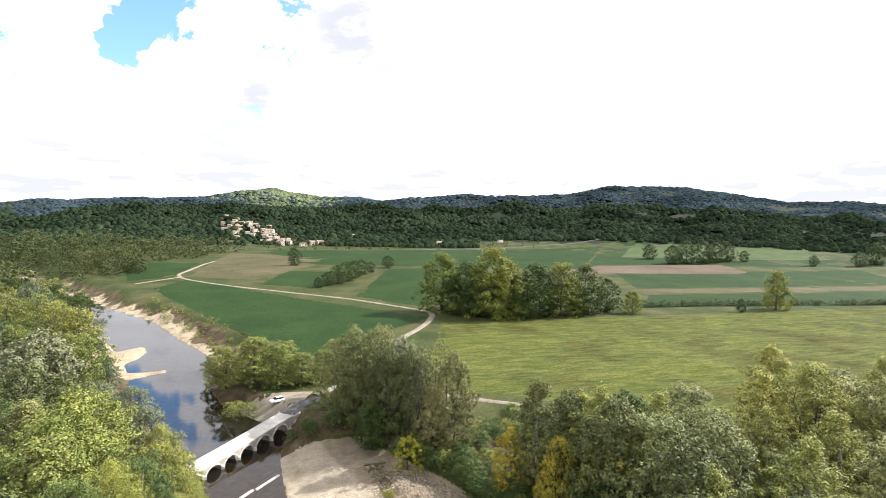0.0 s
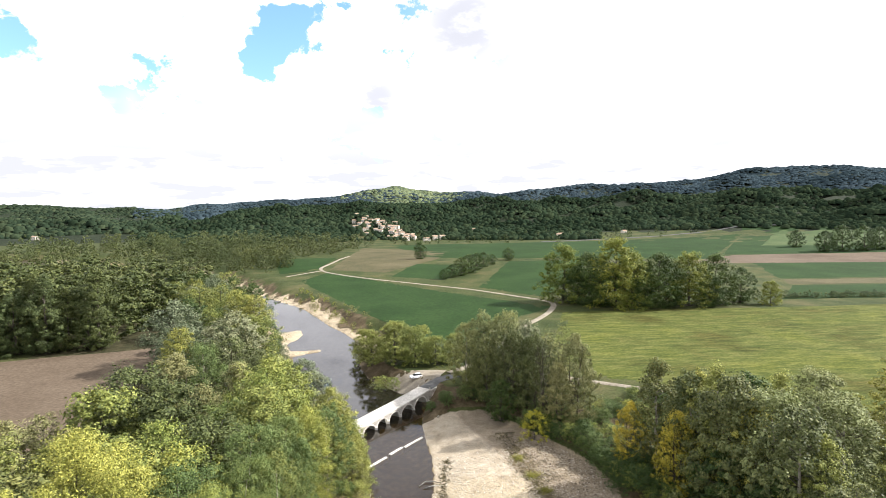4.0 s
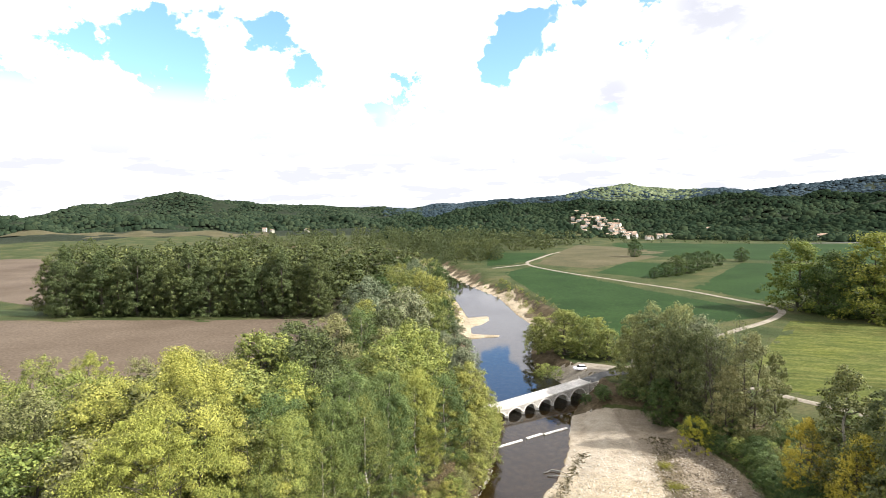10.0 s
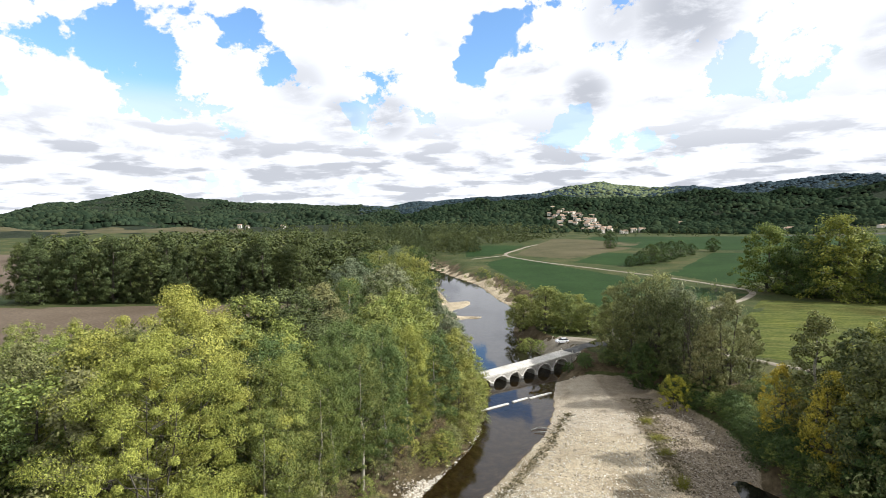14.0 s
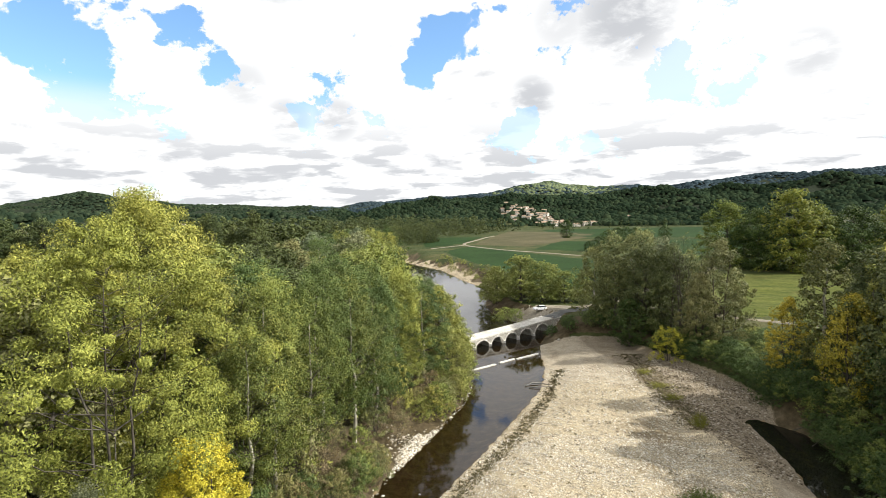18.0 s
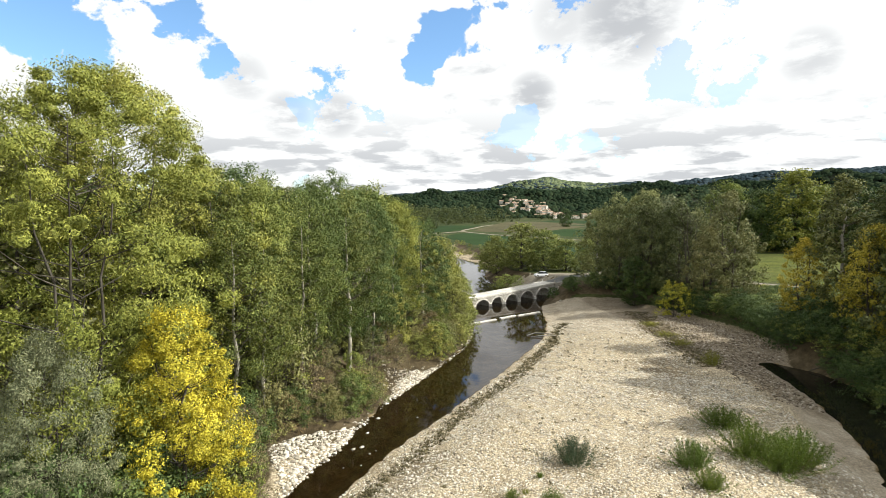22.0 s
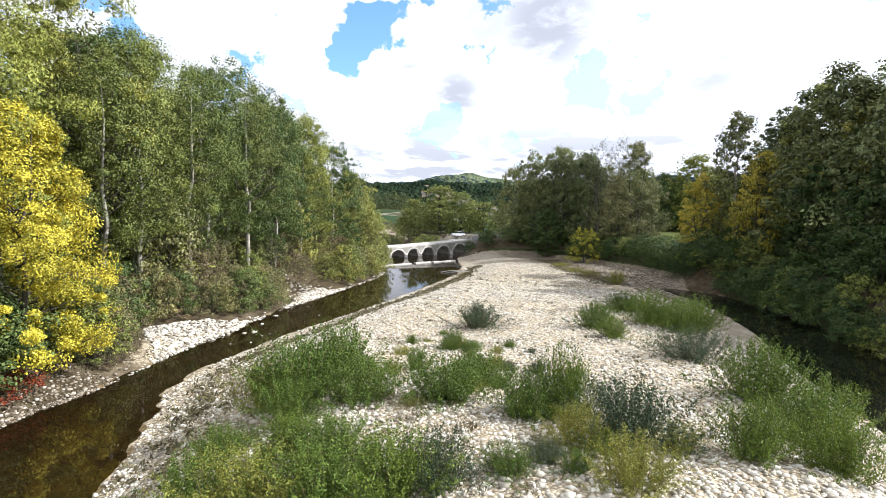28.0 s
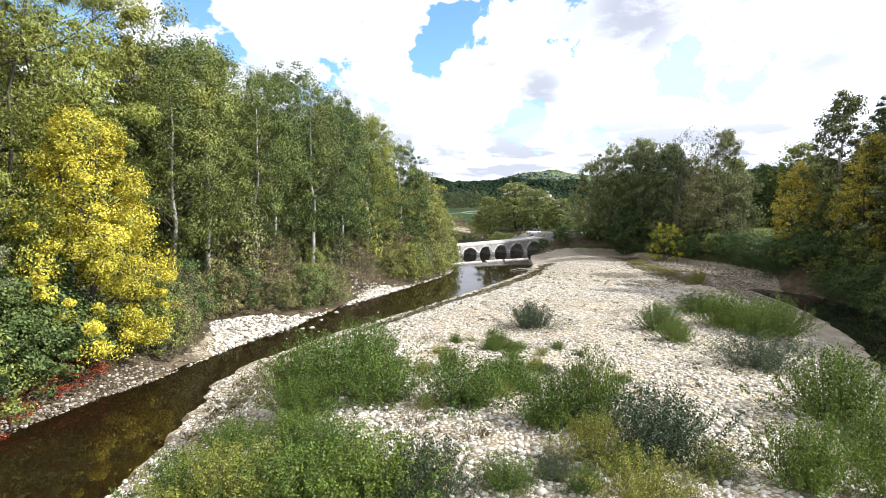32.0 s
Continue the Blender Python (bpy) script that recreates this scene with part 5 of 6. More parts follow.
def forest(name, poly, count, kinds, h0, h1, label, seed, gap):
    """A far wood as one mesh: the crowns of its trees."""
    done, rng = spots(poly, count, seed, gap)
    z = land(np.array([p[0] for p in done]), np.array([p[1] for p in done]))
    groups = {}
    for (x, y), h in zip(done, z):
        kind = kinds[int(rng.integers(len(kinds)))]
        me = TREES[kind][int(rng.integers(len(TREES[kind])))][1]
        co = np.empty(len(me.vertices) * 3, np.float32)
        me.vertices.foreach_get("co", co)
        co = co.reshape(-1, 3)
        s, a, w = rng.uniform(h0, h1) / 10, rng.uniform(0, 6.28), rng.uniform(0.9, 1.3)
        c, d = math.cos(a), math.sin(a)
        q = np.stack([(co[:, 0] * c - co[:, 1] * d) * s * w + x, (co[:, 0] * d + co[:, 1] * c) * s * w + y, co[:, 2] * s + h], 1)
        groups.setdefault(me.materials[0].name, []).append(q)
    vs = [np.concatenate(v) for v in groups.values()]
    me = fast_mesh(name, np.concatenate(vs), np.arange(sum(len(v) for v in vs)).reshape(-1, 4), [bpy.data.materials[k] for k in groups])
    me.polygons.foreach_set("material_index", np.concatenate([np.full(len(v) // 4, i, np.int32) for i, v in enumerate(vs)]))
    return tagged(new(name, me), label, "woods", kind="stuff")


# the wood on the bank that the stream runs along, nearest first
BANK_LABEL = {"silver_near": "silvery grey willow above the red creepers", "silver": "silvery grey willow on the stony bank", "willow_near": "tall yellow green willow with hanging twigs", "willow": "yellow green willow beside the bridge",
              "sparse": "thin tree with pale bare trunk", "green_near": "leafy green riverside tree", "green": "sage green leafy riverside tree", "dark_near": "dense dark green riverside tree"}
for k, x, y, h, w in (("silver_near", -26.2, 26.6, 12.0, 0.7), ("willow_near", -29.8, 33, 27, 0.9), ("willow_near", -36.5, 44, 29.5, 1.0), ("sparse", -26, 45, 20, 0.9), ("green_near", -28, 52, 21, 0.9),
                      ("dark_near", -31.5, 55, 22.5, 0.95), ("dark_near", -25.4, 60, 21, 0.75), ("sparse", -25.6, 49, 20, 0.9), ("sparse", -22.6, 64, 21, 0.9), ("dark_near", -21.8, 71, 19, 0.7), ("sparse", -24.2, 55, 20, 0.85), ("dark_near", -26.5, 67, 22.5, 0.95), ("dark_near", -23.5, 74, 21, 0.9), ("green_near", -21.5, 81, 19.5, 0.9),
                      ("dark_near", -19, 90, 17, 0.95), ("green", -18.5, 103, 14, 0.95), ("willow", -20.5, 113, 13, 0.9), ("silver", -25, 124, 13, 0.9), ("silver", -31, 142, 12, 1.1)):
    plant(k, x, y, h, w, label=BANK_LABEL[k], group="bank trees")
grove([(-40, 28), (-34, 62), (-29, 92), (-28, 118), (-46, 132), (-58, 100), (-68, 20), (-46, 12)], 36, ["mid_lime", "green", "clump", "mid_lime", "dark_near", "olive"], 18.5, 24,
      "leafy tree in the riverside wood", 11, "riverside wood", gap=6.2)
grove([(-66, 15), (-62, 100), (-80, 98), (-104, 70), (-124, 18)], 30, ["mid_lime", "mid_green", "mid_green", "mid_olive"], 15.5, 20.5,
      "bright leafy tree deep in the riverside wood", 21, "riverside wood", gap=7)
grove([(-22.5, 36), (-25, 42), (-25.2, 50), (-21.5, 55), (-19.6, 62), (-16.4, 75), (-13.0, 88), (-12.6, 100), (-14.5, 116), (-24, 114), (-24, 90), (-29.5, 60), (-29.5, 36)], 62,
      ["shrub", "shrub_olive", "shrub_olive", "shrub_lime", "shrub_dry", "shrub"], 2.2, 5.5,
      "bushy undergrowth on the stony bank", 22, "bank bushes", gap=2.0, name="bush", category="bush")
grove([(-19.5, 10), (-21.5, 38), (-30, 38), (-29, 8)], 19, ["shrub_dark", "shrub_deep", "shrub"], 3, 6, "dense green bush above the stream", 23, "bank bushes", gap=2.6, name="bush", category="bush")
for x, y, h in ((-23.0, 26.4, 3.4), (-23.8, 28.6, 5.4), (-23.2, 30.2, 4.4), (-24.6, 31.4, 5.6), (-22.6, 21.2, 3.6)):
    plant("shrub_deep", x, y, h, 0.8, label="lush dark green bush above the red creepers", category="bush", name="bush", group="bank bushes")
for x, y, h in ((-21.9, 23.4, 0.9), (-21.3, 24.6, 0.7), (-21.5, 26.0, 0.8), (-20.6, 22.4, 0.6), (-22.2, 29.6, 0.9), (-22.4, 31.0, 0.9), (-21.2, 20.6, 0.8), (-20.7, 21.2, 0.7)):
    plant("shrub_red", x, y, h * 1.4, 1.8, label="low red autumn creeper on the bank", category="creeper", name="creeper", group="red creepers")
plant("twiggy", -30.5, 48.5, 22.5, 0.9, label="thin half bare brownish tree in the bank wood", group="bank trees")
plant("yellow", -23.4, 33.5, 14.0, 0.95, label="bright yellow autumn tree leaning over the stream", group="yellow trees")
rng_bank = np.random.default_rng(91)
for i in range(30):
    y = 80 + 42 * (i + rng_bank.random()) / 30
    x = float(np.interp(y, [p[1] for p in RIVER], [p[0] - p[2] for p in RIVER])) - 1.0 - abs(rng_bank.normal()) * 1.6
    plant(("shrub_lime", "shrub", "shrub_lime", "shrub_olive")[i % 4], x, y, rng_bank.uniform(2.4, 5.5), 0.95, label="bright green bush leaning over the stony bank", category="bush", name="bush", group="bank bushes")
for x, y, h in ((-15.5, 96, 10), (-15.8, 105, 9.5), (-17.5, 116, 9)):
    plant("willow", x, y, h, 1.0, label="young yellow green willow beside the bridge", group="bank trees")
for i in range(44):
    y = 36.5 + 26 * (i + rng_bank.random()) / 44
    x = float(np.interp(y, [p[1] for p in RIVER], [p[0] - p[2] for p in RIVER])) - 1.3 - 5.2 * math.exp(-((y - 47) / 5.5) ** 2) - abs(rng_bank.normal()) * 1.2
    plant(("shrub_olive", "shrub", "shrub_dry", "shrub_olive", "shrub_deep")[i % 5], x, y, rng_bank.uniform(2.0, 5.0), 0.95, label="brownish tangled bush above the white cobbles", category="bush", name="bush", group="bank bushes")
plant("shrub_lime", -20.5, 74.5, 8.5, 0.8, label="bright yellow green young tree on the bank", category="tree")
for x, y, h in ((-26.4, 30.5, 7.5), (-26.8, 36.5, 8.0)):
    plant("shrub", x, y, h, 0.75, label="bright green tall bush under the willows", category="bush", name="bush", group="bank bushes")
plant("shrub_olive", -25.4, 52.5, 9, 0.8, label="olive brown dry bush on the bank", category="bush", name="bush")
# along the bank upstream
grove([(-44, 152), (-52, 195), (-70, 240), (-104, 320), (-132, 320), (-98, 238), (-82, 192), (-74, 150)], 36, ["mid_green", "mid_green", "mid_dark", "silver"], 15, 24, "leafy tree on the upstream bank", 12, "upstream bank trees", gap=8)
for x, y, h in ((-47, 188, 8), (-50, 196, 8), (-38, 152, 9), (-42, 160, 9)):
    plant("silver", x, y, h, 1.2, label="grey willow bush on the upstream gravel", group="upstream bank trees")
# poplar stand
for i in range(24):
    u = i / 23
    plant(("stand_tall", "stand_tall", "stand", "stand_tall")[i % 4], -252 + 130 * u, 184 + 36 * u + 3 * math.sin(i * 2.1), 27 + 4 * math.sin(i * 1.7), 0.95, label="tall dense poplar at the edge of the stand", group="poplar stand")
forest("woods_poplar_stand", [(-262, 196), (-122, 232), (-112, 320), (-290, 320)], 95, ["far_green", "far_dark", "far_tall"], 25, 31, "dense dark poplar stand behind the ploughed field", 13, 9.5)
forest("woods_riverside", [(-320, 320), (-112, 320), (-120, 350), (-160, 440), (-200, 520), (-440, 600), (-480, 480)], 170, ["far_green", "far_dark", "far_green", "far_dark"], 11, 23, "dense riverside forest along the bend", 14, 12)
forest("woods_bend", [(-180, 540), (-140, 600), (-90, 620), (-60, 680), (-40, 790), (-380, 860), (-560, 700), (-300, 660)], 170, ["far_green", "far_dark", "far_green", "far_dark"], 12, 25, "mixed woods where the river bends away", 15, 14)
forest("woods_bend_near", [(-140, 500), (-104, 520), (-118, 600), (-180, 600)], 16, ["far_green", "far_dark"], 14, 20, "mixed trees beside the far field", 19, 8)
forest("woods_bend_edge", [(-128, 470), (-98, 500), (-100, 540), (-130, 610), (-190, 660), (-260, 650), (-220, 560), (-160, 480)], 110, ["far_dark", "far_green", "far_dark"], 6, 14, "bushy edge of the woods at the river bend", 31, 5)
forest("woods_row_far", [(-520, 380), (-330, 330), (-330, 380), (-660, 520)], 60, ["far_green", "far_dark"], 14, 19, "far tree row beyond the brown field", 17, 12)
forest("woods_village_foot", [(-45, 745), (60, 790), (330, 790), (560, 860), (560, 900), (250, 900), (-60, 880)], 60, ["far_green", "far_dark", "far_dark"], 7, 12, "tree belt below the village", 18, 14)
forest("woods_village", [(-70, 1010), (40, 900), (95, 890), (90, 930), (0, 1060), (-70, 1140)], 22, ["far_green", "far_dark", "far_dark"], 5, 9, "garden trees between the village houses", 29, 9)
# clump beside the bridge
for k, x, y, h, w in (("clump_pale", 16, 151, 19, 0.8), ("clump_pale", 21, 148, 22.5, 0.8), ("clump", 20, 139, 18, 0.8), ("clump_pale", 27, 143, 23.5, 0.8), ("clump", 26, 132, 20.5, 0.8), ("clump", 31, 128, 20, 0.8), ("olive", 38, 118, 21.5, 0.85), ("silver", 31, 137, 21.5, 0.8),
                      ("clump_pale", 36, 134, 18.5, 0.9), ("twiggy", 32, 123, 23, 0.9), ("twiggy", 25, 134, 23.5, 0.9), ("twiggy", 37, 124, 24, 0.9), ("clump", 46, 133, 15, 0.6), ("dark", 22, 160, 15, 1.0), ("olive", 34, 117.5, 15, 0.9), ("dark", 22, 129, 11, 1.1)):
    plant(k, x, y, h, w, label="olive brown leafy tree in the clump by the bridge" if k == "olive" else "thin half bare tree in the clump by the bridge" if k == "twiggy" else "big leafy tree in the clump by the bridge", group="bridge clump")
# the far bank of the side arm, its shade put into darker leaf kinds
for k, x, y, h, w in (("poplar", 44.8, 90.5, 22.5, 0.9), ("poplar", 47.5, 83, 22, 1.0), ("poplar_pale", 49, 78, 24, 0.9), ("clump", 47.5, 72, 24, 0.9), ("clump_pale", 50, 66, 24, 0.95), ("poplar", 48, 58, 25, 1.0), ("dark", 61, 86, 20, 1.0), ("clump", 47, 48, 18, 1.0), ("dark", 46.5, 70, 14, 1.1), ("dark", 46.5, 61, 13, 1.1), ("dark", 52, 79, 17, 1.0), ("dark", 45.5, 52, 13, 1.1)):
    plant(k, x, y, h, w, label="tall shaded tree on the dark bank", group="shaded bank wood")
grove([(56, 50), (58, 82), (76, 90), (104, 99), (142, 96), (110, 60), (70, 30)], 26, ["clump_pale", "poplar_pale", "poplar", "willow", "poplar_pale", "clump_pale"], 17, 25, "leafy tree on the shaded bank", 16, "shaded bank wood", gap=8)
for i in range(12):
    y = 42 + 4.6 * i
    plant(("poplar_pale", "poplar", "clump")[i % 3], 51.5 + 2.5 * math.sin(i * 1.9), y, 19 + 3 * math.sin(i * 2.3), 0.9, label="tall shaded tree on the dark bank", group="shaded bank wood")
plant("shrub_gold", 27.6, 116.8, 7.4, 0.9, label="yellow autumn bush at the edge of the gravel", category="bush", name="bush", group="yellow trees")
for x, y, h in ((40.6, 93, 13.5), (43.6, 81, 15.5), (60, 84, 8), (64, 80, 12)):
    plant("gold", x, y, h, 0.85, label="dull yellow autumn tree on the shaded bank", group="yellow trees")
grove([(40, 94), (37, 112), (45, 124), (62, 138), (92, 116), (70, 92), (52, 88)], 150, ["shrub_dark", "shrub_deep", "shrub_deep", "shrub"], 1.5, 3.4, "tangled green brambles above the side arm", 24, "brambles", width=1.3, gap=2.2, name="bramble", category="bush")
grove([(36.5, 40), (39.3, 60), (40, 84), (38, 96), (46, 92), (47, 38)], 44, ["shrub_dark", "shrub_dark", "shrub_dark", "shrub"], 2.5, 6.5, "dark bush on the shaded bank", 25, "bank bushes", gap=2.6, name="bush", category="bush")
grove([(4, 137), (14, 138.5), (23, 137), (33, 121), (37, 104), (40, 104), (37, 124), (26, 141), (12, 142), (3, 141)], 26, ["shrub_dark", "shrub_dark", "shrub_deep"], 2.0, 4.5, "dark bush hanging over the edge of the gravel", 28, "bank bushes", width=1.1, gap=2.2, name="bush", category="bush")
# growth hanging over the edge of the bar and the side arm, darkened for shade
rng_edge = np.random.default_rng(77)
EDGE = [(34.8, 42), (37, 54), (39.3, 64), (39.6, 74), (38.2, 82), (38.0, 90), (37.4, 99), (35.0, 107), (30.8, 116), (27, 124)]
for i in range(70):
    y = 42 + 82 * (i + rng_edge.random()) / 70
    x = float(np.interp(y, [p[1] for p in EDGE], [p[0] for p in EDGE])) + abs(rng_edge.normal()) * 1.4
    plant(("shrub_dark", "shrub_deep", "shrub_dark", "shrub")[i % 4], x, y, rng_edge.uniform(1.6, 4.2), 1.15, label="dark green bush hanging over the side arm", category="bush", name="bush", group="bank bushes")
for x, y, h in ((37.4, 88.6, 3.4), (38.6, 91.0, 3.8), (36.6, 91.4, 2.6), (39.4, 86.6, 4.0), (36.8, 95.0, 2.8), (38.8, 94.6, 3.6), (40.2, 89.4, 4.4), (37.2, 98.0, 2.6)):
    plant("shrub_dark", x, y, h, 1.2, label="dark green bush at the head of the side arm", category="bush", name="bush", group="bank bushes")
# bushes upstream of the bridge
for x, y, h in ((-13.5, 186, 13), (-5, 178, 15), (2, 177, 13), (9, 175, 10), (-17, 202, 11), (-5, 192, 12), (5, 190, 11), (16, 178, 10)):
    plant("green", x, y, h, 1.3, label="rounded leafy bush tree upstream of the bridge", group="upstream bushes")
for x, y, h in ((-9, 164, 4.8), (-6, 163, 4.2), (-11.5, 167, 4)):
    plant("shrub", x, y, h, 1.1, label="bright green bush beside the bridge ramp", category="bush", name="bush", group="upstream bushes")
forest("upstream_bushes", [(-22, 212), (-18, 232), (-40, 285), (-78, 365), (-70, 380), (-30, 300), (-12, 230)], 26, ["far_bush", "far_bush_green"], 1.5, 3.5, "low brownish bushes on the upstream bank", 26, 5)
forest("upstream_scrub", [(-18, 205), (-16, 232), (-36, 285), (-72, 365), (-62, 372), (-24, 290), (-4, 232), (-6, 205)], 70, ["far_bush", "far_bush", "far_bush_green"], 0.8, 2.4, "low dry bushes on the rough river bank", 30, 2.5)
# clump in the fields
for x, y, h, k in ((97, 300, 33, "field_top"), (108, 288, 29, "field_dark"), (120, 280, 37, "field_top"), (113, 284, 26, "field_dark"), (128, 276, 30, "field_top"), (142, 273, 29, "field_dark"), (160, 274, 29, "field_top"), (150, 280, 25, "field_dark"),
                   (178, 277, 28, "field_dark"), (196, 281, 20, "field_dark"), (208, 272, 13, "field_top"), (104, 296, 22, "field_dark"), (134, 270, 20, "field_dark"), (170, 270, 18, "field_dark")):
    plant(k, x, y, h, 1.1, label="large leafy tree in the field clump", group="field clump")
for x, y, h in ((315, 265, 24), (280, 260, 8.5), (29, 570, 18)):
    plant("field_top" if h > 21 else "field_dark", x, y, h, 0.95, label="lone tree standing in the fields", group="lone trees")
for x, y, h in ((38, 418, 8), (46, 428, 11), (55, 440, 15), (64, 455, 16), (74, 474, 15), (84, 493, 14), (96, 512, 10), (120, 545, 13)):
    plant("field_dark", x, y, h, 1.2, label="dark hedge tree between the crops", group="hedge trees")
for x, y, h in ((505, 615, 21), (495, 560, 24), (521, 564, 29), (545, 560, 28), (570, 566, 26), (595, 571, 27), (620, 566, 15), (675, 509, 14), (734, 492, 19), (774, 497, 29)):
    plant("field_dark", x, y, h, 1.1, label="dark tree between the far plots", group="far field trees")
forest("hedge_far", [(229, 291), (310, 281), (420, 263), (424, 266), (310, 285), (229, 295)], 170, ["far_dark", "far_green"], 2.6, 4.6, "low hedge along the mown meadow", 27, 1.3)


# ---- plants on the gravel bar ----
def weed_meshes(seed, mat, stems=170, leaf=0.019, upright=1.0, per=60):
    """A clump of upright leafy stems, one metre high and about one across."""
    rng = np.random.default_rng(seed)
    base = rng.normal(size=(stems, 2)) * 0.17
    top = base * rng.uniform(1.6, 2.7, (stems, 1)) + rng.normal(size=(stems, 2)) * 0.05
    high = rng.uniform(0.5, 1.0, stems) * (1.05 - 0.55 * np.linalg.norm(top, axis=1).clip(0, 1) ** 1.5)
    u = rng.random((stems, per)) ** 0.8
    x = base[:, None, :] * (1 - u[..., None]) + top[:, None, :] * u[..., None]
    z = high[:, None] * u
    pos = np.concatenate([x, z[..., None]], -1).reshape(-1, 3) + rng.normal(size=(stems * per, 3)) * 0.022
    n = len(pos)
    d = rng.normal(size=(n, 3)) * 0.75
    d[:, 2] += upright
    d /= np.linalg.norm(d, axis=1)[:, None]
    w = np.cross(d, rng.normal(size=(n, 3)))
    w /= np.linalg.norm(w, axis=1)[:, None]
    s = leaf * rng.uniform(0.6, 1.4, (n, 1))
    q = np.stack([pos - d * s, pos + w * s * 0.42, pos + d * s, pos - w * s * 0.42], 1).reshape(-1, 3)
    crown = fast_mesh("foliage", q, np.arange(4 * n).reshape(-1, 4), [M[mat]])
    pieces = []
    for i in range(0, stems, 4):
        pieces.append(tube([(*base[i], -0.04), (*(base[i] * 0.5 + top[i] * 0.5), high[i] * 0.5), (*top[i], high[i])], [0.006, 0.004, 0.0015], 3))
    v, f = merge(pieces)
    return fast_mesh("stem_tuft", np.array([tuple(p) for p in v]), np.array(f), [M["leaf_dry"]]), crown


WEEDS = {"green": [weed_meshes(40 + i, "leaf_grass", 170, 0.017, 1.0, 84) for i in range(4)], "blue": [weed_meshes(50 + i, "leaf_blue", 190, 0.015, 1.2, 80) for i in range(3)],
         "yellow": [weed_meshes(60 + i, "leaf_weed_yellow", 170, 0.014, 1.0, 84) for i in range(3)], "dry": [weed_meshes(70 + i, "leaf_dry", 60, 0.022, 1.0, 14) for i in range(3)]}
WEED_LABEL = {"green": "upright bushy green weed on the gravel", "blue": "dark blue green willow bush on the gravel", "yellow": "yellowish green weed clump on the gravel", "dry": "low dry brown weed on the gravel"}


def weed(kind, x, y, w, h):
    i = int(abs(x * 13 + y * 7)) % len(WEEDS[kind])
    stems, crown = WEEDS[kind][i]
    ob = new("shrub")
    ob.matrix_basis = pose(x, y, land_at(x, y) - 0.05, 0, 0, (x * 91 + y * 57) % 360) @ Matrix.Diagonal((w * 1.05, w * 1.05, h * 1.05, 1))
    tagged(child("stem_tuft", stems, ob), "thin dry brown stems", kind="stuff")
    child("foliage", crown, ob)
    tagged(ob, WEED_LABEL[kind], "shrub", "gravel bar plants")


for p in ((3.1, 45.3, 2.8, 2.1), (15.2, 35.8, 3.6, 2.0), (7.3, 22.4, 3.3, 2.4), (0.9, 18.7, 1.8, 1.7)):
    weed("blue", *p)
for p in ((12.1, 45.8, 2.4, 2.2), (12.5, 42.3, 1.8, 1.6), (17.5, 55.6, 2.9, 2.1), (17.4, 48.8, 3.0, 2.9), (19.2, 47.2, 3.0, 2.9), (21.0, 48.9, 3.2, 3.0), (15.0, 28.3, 3.0, 3.1), (10.9, 21.2, 2.0, 2.1),
          (16.2, 25.8, 2.8, 2.6), (14.0, 23.4, 2.2, 2.2), (13.2, 20.6, 2.0, 2.0)):
    weed("green", *p)
for p in ((5.5, 24.7, 1.6, 3.1), (4.2, 24.4, 2.1, 2.0), (1.0, 25.7, 2.6, 2.1), (1.2, 37.9, 1.1, 1.4), (2.5, 29.2, 2.0, 1.7), (-0.6, 31.3, 1.2, 1.3), (-5.3, 26.6, 3.2, 2.9), (-2.4, 25.3, 2.7, 2.1), (-4.4, 29.4, 3.2, 2.8), (-2.3, 19.9, 2.3, 1.4), (3.0, 19.4, 1.3, 1.0),
          (-5.4, 17.9, 2.1, 1.8), (-2.2, 17.6, 2.6, 1.6), (-0.3, 18.2, 2.6, 1.8), (-3.9, 20.8, 1.6, 1.3), (-6.6, 22.2, 1.8, 1.4), (-4.8, 24.0, 2.0, 1.7)):
    weed("green", *p)
for p in ((8.7, 21.4, 1.4, 1.2), (6.3, 18.6, 2.0, 1.6), (5.4, 21.5, 1.5, 1.7), (-6.7, 26.9, 2.7, 2.4), (-3.8, 17.3, 2.8, 1.8), (23.6, 79.6, 2.0, 2.1), (22.0, 99.0, 3.0, 0.9), (21.0, 107.0, 2.6, 0.8), (23.0, 92.4, 2.4, 1.0)):
    weed("yellow", *p)
for p in ((-7.7, 23.6, 2.3, 1.6), (-8.9, 29.4, 2.2, 1.9), (-2.8, 38.2, 1.7, 0.7), (4.4, 21.2, 1.2, 0.9), (-0.3, 23.0, 1.7, 1.0), (21.6, 103.5, 6.4, 1.0), (22.3, 95.2, 4.9, 1.2), (21.4, 111.5, 4.0, 0.8), (23.4, 86.5, 4.0, 0.9), (23.0, 90.0, 3.0, 0.9), (-7.4, 19.4, 1.7, 1.1), (3.4, 18.3, 1.0, 0.7), (1.7, 22.3, 1.3, 0.9)):
    weed("dry", *p)


rng_seed = np.random.default_rng(64)
for i in range(46):
    sx, sy, sw = rng_seed.uniform(-4.5, 8.0), rng_seed.uniform(19, 43), rng_seed.uniform(0.45, 1.0)
    weed(("green", "green", "dry", "blue", "yellow")[i % 5], sx, sy, sw, sw * rng_seed.uniform(0.6, 1.0))


